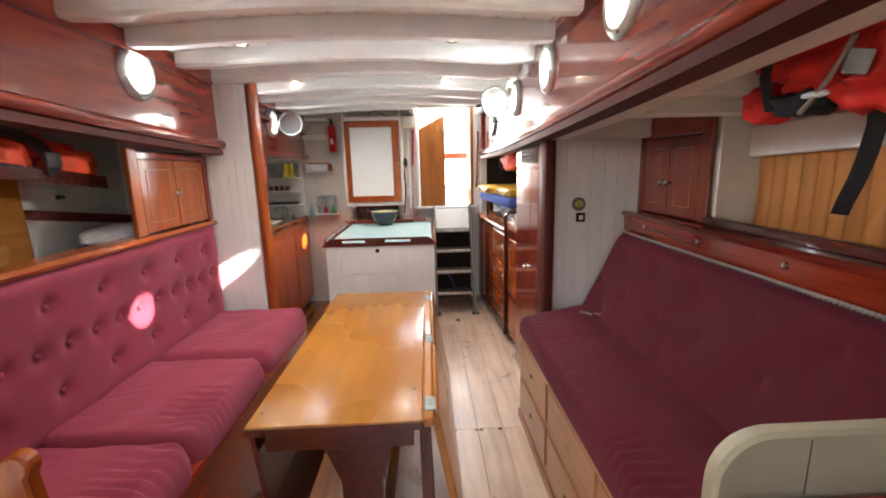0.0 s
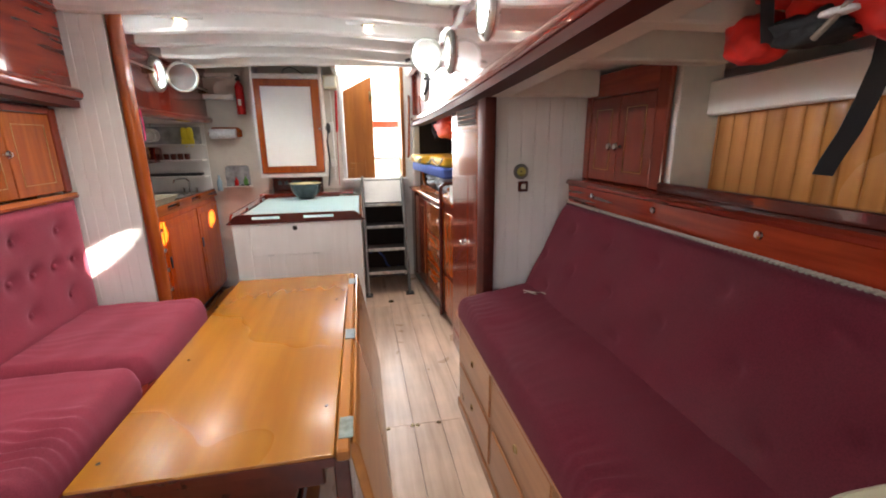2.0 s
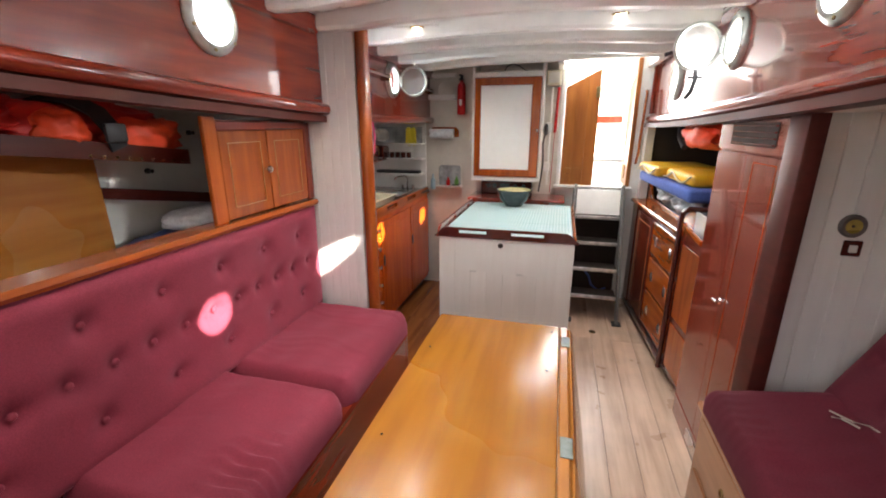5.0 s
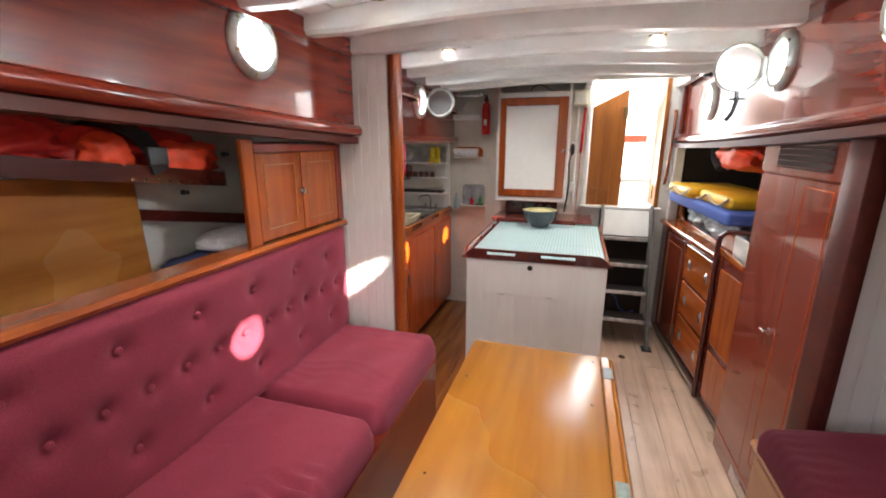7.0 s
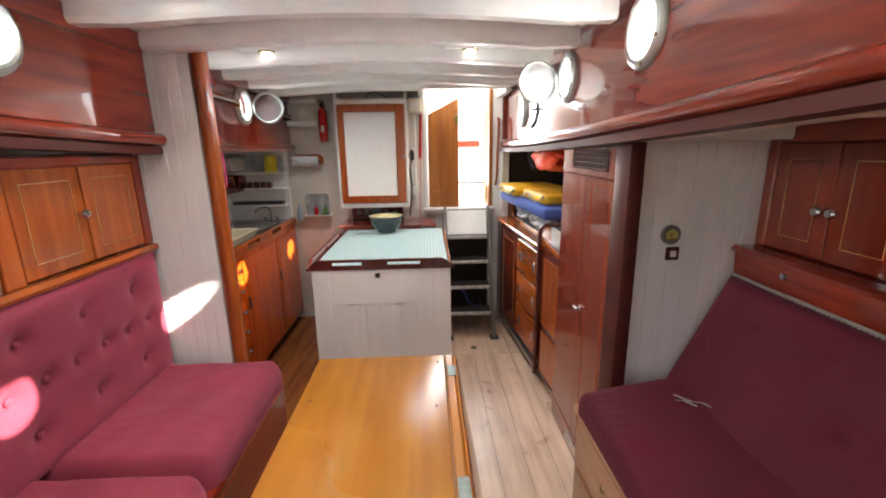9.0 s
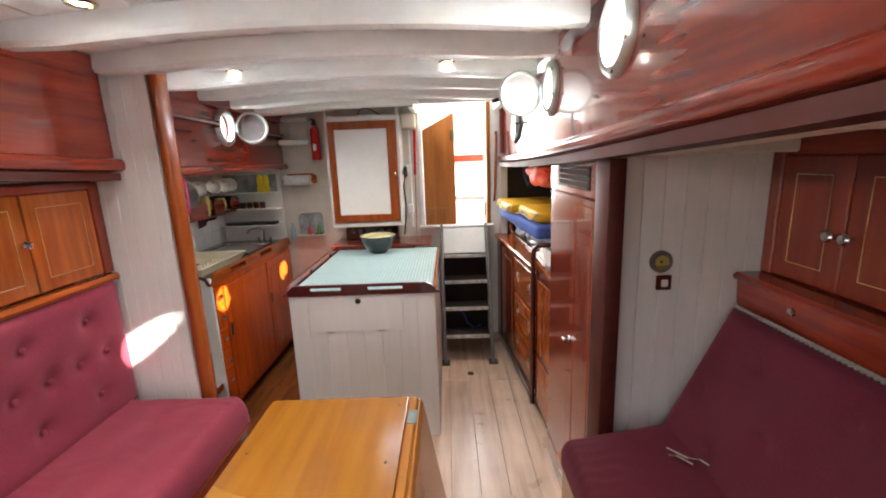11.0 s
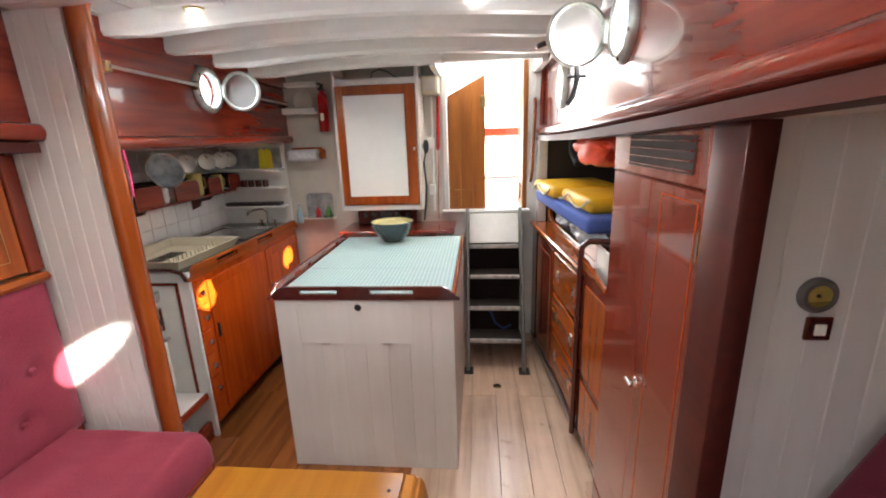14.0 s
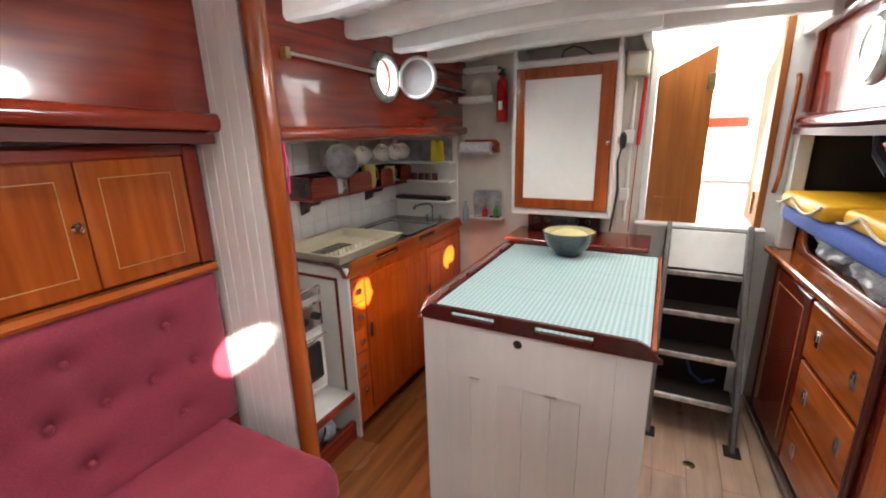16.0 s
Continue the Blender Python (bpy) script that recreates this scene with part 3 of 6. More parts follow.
# ---- settees ----
def puffed(nu, nv, place, dents, depth, wrinkle, seed, dent_r=0.035):
    """Cushion: a closed slab whose show face swells, puckers at the buttons and creases; place(u, v, h) gives world points."""
    bm = bmesh.new()
    def edge(t):
        e = min(t, 1 - t)
        return 1 - max(0.0, 1 - e / 0.09) ** 2.4
    top, bot = [], []
    for i in range(nu + 1):
        u = i / nu
        for j in range(nv + 1):
            v = j / nv
            p = Vector(place(u, v, 0))
            h = depth * (0.25 + 0.75 * edge(u) * edge(v)) ** 0.6
            n = noise.noise(Vector((p.x * 9 + seed, p.y * 5, p.z * 9))) * 0.006 + noise.noise(Vector((p.x * 3, p.y * 26 + 2.5 * noise.noise(p * 4), p.z * 4 + seed))) * wrinkle
            for q in dents:
                d2 = (p - Vector(q)).length_squared
                h -= 0.95 * dent_r * math.exp(-d2 / dent_r ** 2) + 0.008 * math.exp(-d2 / (dent_r * 3) ** 2)
            top.append(bm.verts.new(place(u, v, h + n * edge(u) * edge(v))))
            bot.append(bm.verts.new(place(u, v, 0)))
    w = nv + 1
    for i in range(nu):
        for j in range(nv):
            a, b, c, d = i * w + j, (i + 1) * w + j, (i + 1) * w + j + 1, i * w + j + 1
            bm.faces.new((top[a], top[b], top[c], top[d]))
            bm.faces.new((bot[d], bot[c], bot[b], bot[a]))
    ring = [i * w for i in range(nu + 1)] + [nu * w + j for j in range(1, nv + 1)] + [i * w + nv for i in range(nu - 1, -1, -1)] + [j for j in range(nv - 1, 0, -1)]
    for a, b in zip(ring, ring[1:] + ring[:1]):
        bm.faces.new((top[a], bot[a], bot[b], top[b]))
    bmesh.ops.recalc_face_normals(bm, faces=bm.faces)
    return bm


def seat_cushion(x_front, x_back, y0, y1, z0, depth, seed, z_back=None, wrinkle=0.009):
    zb = z0 if z_back is None else z_back
    def place(u, v, h):
        pinch = 0.012 * (1 - min(1, min(v, 1 - v) / 0.06))
        near = max(0.0, 1 - min(v, 1 - v) * (y1 - y0) / 0.07)
        tuck = 0.06 * (1 - math.sqrt(1 - near * near))
        x = x_front + (x_back - x_front) * u + math.copysign(tuck * (1 - u) ** 2, x_back - x_front)
        return (x, y0 + (y1 - y0) * v, z0 + (zb - z0) * u + h - pinch)
    bm = puffed(40, int(110 + 60 * (y1 - y0)), place, [], depth, 0.002, seed)
    for q in bm.verts:
        if q.co.z < z0 + 0.03:
            continue
        u = (q.co.x - x_front) / (x_back - x_front)
        v = (q.co.y - y0) / (y1 - y0)
        if not (0.03 < v < 0.97):
            continue
        fade = max(0.0, 1 - abs(u - 0.13) / 0.27)
        bend = q.co.y * 150 + 8 * noise.noise(Vector((q.co.x * 7, q.co.y * 4, seed))) + 9 * u
        patch = max(0.0, noise.noise(Vector((q.co.y * 3.1, seed * 1.7, 0.5))) + 0.25)
        q.co.z += wrinkle * 0.75 * fade * patch * math.sin(bend)
    return bm


settee_l = thing("port_settee", "built-in varnished wooden settee base beneath burgundy cushions", "settee", (-1.0, 1.6, 0))
part("front_board", box(-0.775, -0.75, 0.62, 2.50, 0.02, 0.44, 0.004), MAHOGANY, settee_l)
part("front_trim", sweep([(-0.03, 0.0), (0.012, 0.0), (0.016, 0.012), (0.01, 0.028), (-0.03, 0.028)], [(-0.755, 0.62, 0.44), (-0.755, 2.5, 0.44)]), MAHOGANY, settee_l, "rounded varnished front rail")
part("end_board", box(-1.32, -0.75, 2.50, 2.53, 0.02, 0.455, 0.004), MAHOGANY_UP, settee_l)
part("seat_board", box(-1.32, -0.775, 0.62, 2.50, 0.40, 0.44, 0.002), MAHOGANY, settee_l)
part("arm_end", prism([(-1.3, 0.0), (-0.80, 0.0), (-0.815, 0.70), (-0.825, 0.80)] + arc(-0.845, 0.825, 0.032, -30, 160, 8) + [(-0.90, 0.82), (-0.95, 0.86), (-1.05, 0.95), (-1.3, 1.0)], "y", 0.775, 0.815, 0.006), ORANGE, settee_l, "scrolled varnished arm end")
part("ledge", sweep([(-0.07, 0.0), (0.035, 0.0), (0.045, 0.014), (0.035, 0.03), (-0.07, 0.03)], [(-1.30, 0.6, 1.108), (-1.30, 2.6, 1.104)]), ORANGE_Y, settee_l, "varnished rail along the top of the back")
part("back_board", box(-1.34, -1.31, 0.62, 2.615, 0.44, 1.108, 0.003), MAHOGANY, settee_l)

for i, (a, b) in enumerate(((1.86, 2.56), (1.235, 1.855), (0.825, 1.23))):
    solo("seat_cushion", seat_cushion(-0.742, -1.305, a, b, 0.455, 0.125, i * 3.1, wrinkle=0.024), VELVET, "burgundy velvet seat cushion with soft creases", "cushion", "cushions on the port settee", smooth=80)

rows = [(y, z) for y in [2.40 - 0.2545 * k for k in range(6)] for z in (0.985, 0.68)] + [(2.466 - 0.1275 * k, 0.835) for k in range(12)]
XB = -1.31
back_l = thing("back_cushion", "long burgundy velvet back cushion, deeply buttoned", "cushion", (-1.28, 1.6, 0.57))
part("upholstery", puffed(110, 36, lambda u, v, h: (XB + h * 0.75, 0.825 + 1.77 * u, 0.545 + 0.558 * v), [(XB, y, z) for y, z in rows], 0.092, 0.001, 7.7), VELVET, back_l, smooth=80)
pieces("button", [(XB + 0.045, y, z) for y, z in rows], lathe([(0.0, 0.008), (0.008, 0.006), (0.013, 0.0), (0.0, -0.004)], Matrix.Rotation(radians(90), 4, "Y"), 10), VELVET, back_l)

settee_r = thing("starboard_settee", "built-in varnished settee base with drawers beneath a burgundy cushion", "settee", (0.8, 1.4, 0))
part("front_board", box(0.535, 0.56, 0.5, 2.165, 0.0, 0.515, 0.004), TAN_Y, settee_r)
part("seat_board", box(0.56, 1.2, 0.5, 2.165, 0.48, 0.515, 0.002), TAN_Y, settee_r)
part("front_trim", sweep([(-0.012, 0.0), (0.03, 0.0), (0.03, 0.022), (-0.006, 0.022), (-0.014, 0.01)], [(0.53, 0.5, 0.515), (0.53, 2.165, 0.515)]), TAN_Y, settee_r, "rounded varnished front rail")
part("foot_rail", box(0.525, 0.54, 0.5, 2.165, 0.0, 0.05, 0.004), TAN_Y, settee_r)
for a, b in ((1.63, 2.13), (1.09, 1.59), (0.55, 1.05)):
    for z0, z1 in ((0.08, 0.27), (0.30, 0.49)):
        d = part("drawer", box(0.527, 0.537, a, b, z0, z1, 0.003), TAN_Y, settee_r)
        part("finger_hole", lathe([(0.0, 0.001), (0.011, 0.001), (0.014, 0.004), (0.016, 0.0)], Matrix.Translation((0.527, (a + b) / 2, (z0 + z1) / 2)) @ Matrix.Rotation(radians(-90), 4, "Y"), 14), BRASS, d, "brass finger ring")
# starboard cushions carry their shade in the darker velvet colour
solo("seat_cushion", seat_cushion(0.515, 0.905, 0.5, 2.165, 0.535, 0.105, 11.0, z_back=0.592, wrinkle=0.026), VELVET_SHADED, "long burgundy velvet seat cushion with creases, shade put into its colour", "cushion", smooth=80)


def lean_place(u, v, h):
    x, z = 0.90 + 0.21 * v, 0.60 + 0.44 * v
    return (x - h * 0.9, 0.5 + 1.66 * u, z + h * 0.43)


tufts = [(0.90 + 0.21 * v, 0.5 + 1.66 * u, 0.60 + 0.44 * v) for v, us in ((0.78, (0.06, 0.22, 0.38, 0.54, 0.70, 0.86)), (0.45, (0.14, 0.30, 0.46, 0.62, 0.78, 0.94)), (0.2, (0.22, 0.54, 0.86))) for u in us]
back_r = thing("back_cushion", "long burgundy velvet back cushion with rope piping, shade put into its colour", "cushion", (1.0, 1.35, 0.6))
part("upholstery", puffed(90, 34, lean_place, tufts, 0.085, 0.0012, 3.3, 0.02), VELVET_SHADED, back_r, smooth=80)


def twisted(points, r, pitch):
    """Two-strand cord along a line of points."""
    bms = []
    p0, p1 = Vector(points[0]), Vector(points[1])
    n = int((p1 - p0).length / pitch * 6)
    for ph in (0, math.pi):
        bms.append(tube([p0.lerp(p1, k / n) + Vector((math.cos(ph + k * math.pi / 3) * r * 0.6, 0, math.sin(ph + k * math.pi / 3) * r * 0.6)) for k in range(n + 1)], r * 0.7, 5))
    return join(*bms)


part("rope_piping", twisted([(1.072, 0.52, 1.062), (1.072, 2.15, 1.062)], 0.006, 0.03), ROPE, back_r, "grey twisted cord")


# ---- portholes ----
def port_ring(y, z, x, s):
    """Round bronze frame on a cabin side; s is the side that faces the cabin."""
    m = Matrix.Translation((x, y, z)) @ Matrix.Rotation(radians(90 * s), 4, "Y")
    return lathe([(0.0895, -0.021), (0.082, 0.012), (0.084, 0.020), (0.094, 0.024), (0.108, 0.018), (0.116, 0.006), (0.116, 0.0), (0.104, -0.001)], m, 36)


def pane_disc(m, r=0.085, t=0.008):
    return lathe([(0.0, t / 2), (r, t / 2), (r, -t / 2), (0.0, -t / 2)], m, 32)


def porthole(name, y, z, x, s, opened):
    """opened: None when shut, else the side (+1 aft) on which the glass hangs from its hinge."""
    w = thing(name, "round metal-framed porthole, glass swung open on its hinge" if opened else "round metal-framed porthole, shut, bright with daylight", "porthole", (x, y, z), "portholes", "structure")
    part("window_frame", port_ring(y, z, x, s), BRONZE, w)
    for a in range(0, 360, 60):
        c = Vector((x + s * 0.0205, y + 0.101 * math.cos(radians(a + 20)), z + 0.101 * math.sin(radians(a + 20))))
        part("screw", rod(c, c + Vector((s * 0.004, 0, 0)), 0.006, seg=8), BRASS, w)
    if not opened:
        g = part("pane", pane_disc(Matrix.Translation((x + s * 0.012, y, z)) @ Matrix.Rotation(radians(90), 4, "Y"), 0.081), HAZED, w)
        g.visible_shadow = False
        return w
    hy = y + opened * 0.100
    c = Vector((x + s * 0.116, hy + opened * 0.02, z))
    m = Matrix.Translation(c) @ Matrix.Rotation(radians(90), 4, "X") @ Matrix.Rotation(radians(8), 4, "Y")
    leaf = part("opened_frame", lathe([(0.084, -0.009), (0.084, 0.009), (0.093, 0.011), (0.101, 0.006), (0.101, -0.006), (0.093, -0.011), (0.084, -0.009)], m, 36), BRONZE, w, "hinged porthole ring standing open")
    g = part("pane", pane_disc(m), HAZED, leaf)
    g.visible_shadow = False
    part("hinge", rod((x + s * 0.03, hy, z - 0.035), (x + s * 0.03, hy, z + 0.035), 0.010), BRONZE, w)
    if s > 0:
        return w
    part("latch", join(rod(c + Vector((s * 0.1, 0, -0.02)), c + Vector((s * 0.13, 0, -0.03)), 0.009), tube([c + Vector((0, -0.02, -0.10)), c + Vector((0, -0.03, -0.14)), c + Vector((s * 0.01, -0.03, -0.19)), c + Vector((s * 0.03, -0.03, -0.22))], 0.010), rod(c + Vector((-0.03, -0.025, -0.13)), c + Vector((0.03, -0.025, -0.13)), 0.006)), BLACK, w, "dark screw latch")
    return w


def port_light(y, z, x, s):
    """Daylight standing in the round opening of a porthole."""
    ob = opening_light("porthole_skylight", 0.16, 0.16, look((x - s * 0.018, y, z), (x + s, y, z - 0.45)), PORT * 1.75, (0.93, 0.97, 1.0), 105)
    ob.data.shape = "DISK"


for y, z in LEFT_PORTS:
    port_light(y, z, -1.20, 1)
for y, z in RIGHT_PORTS[1:3]:
    port_light(y, z, 0.63, -1)
for i, (y, z) in enumerate(LEFT_PORTS):
    porthole(f"window_{i + 1}", y, z, -1.20, 1, 1 if i == 3 else None)
for i, (y, z) in enumerate(RIGHT_PORTS):
    porthole(f"window_{i + 5}", y, z, 0.63, -1, 1 if i == 2 else None)

# curtain rods along the cabin sides
for nm, pts in (("curtain_rod", [(-1.165, 2.93, 1.82), (-1.165, 3.44, 1.808)]), ("curtain_rod", [(-1.165, 3.74, 1.80), (-1.165, 4.43, 1.785)]), ("curtain_rod", [(0.60, 1.0, sheer(1.0) + 0.395), (0.60, 2.6, 1.985), (0.60, 4.4, 1.93)])):
    r = thing(nm, "thin painted metal curtain rod on small brackets", "curtain rod", pts[0], "curtain rods")
    part("bar", tube(pts, 0.007), STEEL, r)
    for p in (pts[0], pts[-1]):
        q = Vector(p)
        side = -1 if q.x < 0 else 1
        part("bracket", box(min(q.x, q.x + side * 0.034), max(q.x, q.x + side * 0.034), q.y - 0.012, q.y + 0.012, q.z - 0.02, q.z + 0.02, 0.003), BRASS, r)


# ---- ceiling downlights ----
for row, y in enumerate((0.45, 1.28, 2.09, 2.93, 3.76)):
    for x in (-0.80, 0.18):
        z = roof(x, y) - 0.028
        d = thing("ceiling_downlight", "small lit halogen downlight on a white wooden pad", "downlight", (x, y, z), "ceiling downlights")
        part("pad", prism([(x - 0.13, y - 0.05), (x + 0.13, y - 0.05), (x + 0.10, y + 0.05), (x - 0.10, y + 0.05)], "z", z, z + 0.034, 0.003), WHITE, d)
        part("rim", lathe([(0.024, 0.002), (0.028, -0.006), (0.036, -0.006), (0.04, 0.0), (0.04, 0.003)], Matrix.Translation((x, y, z)), 24), BRASS, d)
        part("bulb", lathe([(0.0, -0.005), (0.018, -0.004), (0.026, 0.001), (0.0, 0.002)], Matrix.Translation((x, y, z)), 20), HALOGEN, d)
        lamp = bpy.data.lights.new("downlight_beam", "SPOT")
        lamp.energy, lamp.color, lamp.spot_size, lamp.spot_blend, lamp.shadow_soft_size = LAMP, (1.0, 0.945, 0.89), radians(128), 1.0, 0.045
        lo = new("downlight_beam", lamp)
        lo.matrix_world = look((x, y, z - 0.012), (x, y, 0))

# ---- port side of the saloon ----
post = structure("mast_post", join(rod((-0.984, 2.644, 0.0), (-0.984, 2.644, 1.955), 0.033, seg=24), lathe([(0.033, -0.02), (0.038, -0.012), (0.038, 0.0), (0.0, 0.0)], Matrix.Translation((-0.984, 2.644, 1.957)))), ORANGE, "round varnished wooden handrail post", "post")
structure("trim_post_board", box(-1.06, -1.02, 2.652, 2.66, 0.0, 1.95, 0.004), MAHOGANY_UP, "varnished mahogany board behind the post", "trim")


def inlaid_door(name, parent, x, s, y0, y1, z0, z1, mat, knob_y, knob_z, inset=0.045):
    """Locker door on a wall of constant x: slab, pale inlay line and knob."""
    d = part(name, box(min(x, x + s * 0.014), max(x, x + s * 0.014), y0, y1, z0, z1, 0.003), mat, parent)
    f = x + s * 0.0145
    a, b, c, e, w = y0 + inset, y1 - inset, z0 + inset, z1 - inset, 0.0025
    part("inlay", join(*[box(min(f, f + s * 0.0015), max(f, f + s * 0.0015), *q, 0) for q in ((a, b, c, c + w), (a, b, e - w, e), (a, a + w, c + w, e - w), (b - w, b, c + w, e - w))]), INLAY, d, "pale inlay line")
    if knob_y is not None:
        part("knob", lathe([(0.007, 0.0), (0.006, 0.012), (0.013, 0.017), (0.016, 0.024), (0.011, 0.031), (0.0, 0.033)], Matrix.Translation((x + s * 0.014, knob_y, knob_z)) @ Matrix.Rotation(radians(90 * s), 4, "Y"), 18), CHROME, d, "polished round knob")
    return d


lock_l = thing("port_locker", "varnished mahogany wall locker with two inlaid doors", "locker", (-1.42, 2.28, 1.14))
part("carcass", box(-1.335, -1.305, 1.97, 2.61, 1.14, sheer(2.3) - 0.032, 0.003), MAHOGANY, lock_l)
part("stile", box(-1.305, -1.285, 1.93, 1.995, 1.135, sheer(2) - 0.035, 0.004), ORANGE, lock_l)
part("stile", box(-1.305, -1.285, 2.565, 2.615, 1.135, sheer(2.5) - 0.035, 0.004), MAHOGANY_UP, lock_l)
part("top_rail", box(-1.305, -1.287, 1.995, 2.565, 1.49, sheer(2.4) - 0.035, 0.003), MAHOGANY, lock_l)
inlaid_door("door", lock_l, -1.303, 1, 1.998, 2.278, 1.142, 1.487, ORANGE, 2.25, 1.321)
inlaid_door("door", lock_l, -1.303, 1, 2.282, 2.562, 1.142, 1.487, ORANGE, None, 0)

# cubby behind the settee back
structure("wall_cubby_back", box(-1.72, -1.70, 0.4, 2.62, 0.9, 1.66, 0.002), WHITE, "white painted hull lining behind the settee")
structure("wall_cubby_end", box(-1.70, -1.345, 2.48, 2.615, 0.9, 1.60, 0.002), WHITE, "white painted end of the cubby")
structure("floor_cubby_berth", box(-1.70, -1.345, 0.4, 2.48, 0.98, 1.01, 0.003), WHITE, "white painted berth shelf", "shelf")
structure("wall_cubby_lining", prism([(0.4, 1.01), (1.80, 1.01), (1.79, 1.418), (0.4, 1.46)], "x", -1.665, -1.645, 0.002), AMBER_Y, "plain varnished amber wood lining board")
shelf_l = thing("jacket_shelf", "dark varnished fiddled shelf holding lifejackets", "shelf", (-1.62, 1.85, 1.33))
part("board", sweep([(-0.24, 0.0), (0.0, 0.0), (0.0, 0.016), (-0.24, 0.016)], [(-1.46, 1.10, 1.478), (-1.46, 2.0, 1.366)]), MAHOGANY, shelf_l)
part("fiddle", sweep([(0.0, -0.004), (0.014, -0.004), (0.014, 0.052), (0.0, 0.052)], [(-1.46, 1.10, 1.478), (-1.46, 1.98, 1.368), (-1.46, 2.01, 1.365)]), DARKWOOD, shelf_l)
for k in range(9):
    part("nail_head", lathe([(0.0, 0.003), (0.004, 0.002), (0.005, 0.0)], Matrix.Translation((-1.446, 1.64 + 0.042 * k, 1.372 - 0.1244 * (0.042 * k - 0.36))) @ Matrix.Rotation(radians(90), 4, "Y"), 8), BRASS, shelf_l)
low_l = solo("cubby_rail", sweep([(-0.012, -0.022), (0.008, -0.022), (0.008, 0.022), (-0.012, 0.022)], [(-1.69, 1.775, 1.272), (-1.50, 2.16, 1.202), (-1.44, 2.28, 1.18), (-1.36, 2.478, 1.145)]), DARKWOOD, "dark varnished rail across the cubby lining", "rail")


def blob(cx, cy, cz, rx, ry, rz, seed, amp=0.18, sub=4, flat=2.6):
    """Soft packed shape: a rounded block pushed about by folds."""
    bm = bmesh.new()
    bmesh.ops.create_icosphere(bm, subdivisions=sub, radius=1.0)
    for v in bm.verts:
        d = v.co.normalized()
        k = (abs(d.x) ** flat + abs(d.y) ** flat + abs(d.z) ** flat) ** (-1 / flat)
        k *= 1 + amp * noise.noise(d * 2.3 + Vector((seed, 0, 0))) + amp * 0.45 * noise.noise(d * 6.1 + Vector((0, seed, 0)))
        v.co = Vector((cx + d.x * k * rx, cy + d.y * k * ry, cz + d.z * k * rz))
    return bm


jl = thing("lifejacket", "orange-red lifejacket with black straps lying on the shelf", "lifejacket", (-1.57, 1.85, 1.345), "lifejackets")
for q in ((-1.58, 1.70, 1.51, 0.10, 0.27, 0.075, 1.0, 0.3), (-1.57, 1.38, 1.535, 0.09, 0.19, 0.07, 4.0, 0.3)):
    part("cover", blob(*q), RED_CLOTH, jl, smooth=70)
for q in ((-1.505, 1.87, 1.462, 0.05, 0.15, 0.068, 9.0, 0.3), (-1.50, 1.60, 1.495, 0.05, 0.075, 0.06, 5.0, 0.25)):
    part("lobe", blob(*q), ORANGE_CLOTH, jl, "bright orange inner lobe", smooth=70)
part("strap", band([(-1.60, 1.62, 1.59), (-1.50, 1.66, 1.585), (-1.45, 1.69, 1.55), (-1.435, 1.715, 1.50), (-1.44, 1.735, 1.435)], (0, 0.055, 0.02), 0.007), WEBBING, jl, "wide black strap")
part("buckle", box(-1.435, -1.418, 1.685, 1.755, 1.455, 1.515, 0.007, 2), BLACK, jl)
part("strap", band([(-1.50, 1.74, 1.44), (-1.455, 1.80, 1.43), (-1.452, 1.88, 1.415), (-1.46, 1.96, 1.41)], (0.005, 0, 0.014), 0.005), WEBBING, jl)
pl = solo("pillow", blob(-1.49, 2.11, 1.135, 0.12, 0.20, 0.045, 2.0, 0.12), PILLOW, "white cotton pillow tucked in the cubby", "pillow", smooth=70)
solo("blanket", blob(-1.50, 2.02, 1.05, 0.14, 0.27, 0.055, 6.0, 0.2), NAVY, "folded navy blanket under the pillow", "blanket", smooth=70)
for y, z in ((2.27, 1.475), (2.03, 1.325)):
    solo("coat_hook", lathe([(0.012, 0.0), (0.012, 0.01), (0.006, 0.02), (0.009, 0.03), (0.0, 0.034)], Matrix.Translation((-1.70, y, z)) @ Matrix.Rotation(radians(90), 4, "Y"), 12), BLACK, "small black hook on the hull lining", "hook", "hooks in the cubby")

# ---- starboard side of the saloon ----
ledge_r = thing("starboard_ledge", "dark varnished mahogany ledge behind the settee back", "ledge", (1.15, 1.35, 1.05))
part("face_board", prism([(1.095, 1.02), (1.085, 1.145), (1.11, 1.15), (1.12, 1.02)], "y", 0.3, 2.175, 0.003), MAHOGANY, ledge_r)
part("top_board", sweep([(-0.02, 0.0), (0.10, 0.0), (0.10, 0.022), (-0.012, 0.022), (-0.024, 0.012)], [(1.095, 0.3, 1.147), (1.095, 2.175, 1.147)]), MAHOGANY, ledge_r)
part("upstand", box(1.135, 1.165, 0.3, 1.607, 1.168, 1.205, 0.004), DARKWOOD, ledge_r)
for y in (0.72, 1.138, 1.547, 1.95):
    part("stud", lathe([(0.012, 0.0), (0.010, 0.006), (0.0, 0.009)], Matrix.Translation((1.087, y, 1.115)) @ Matrix.Rotation(radians(-90), 4, "Y"), 14), CHROME, ledge_r, "round metal stud")

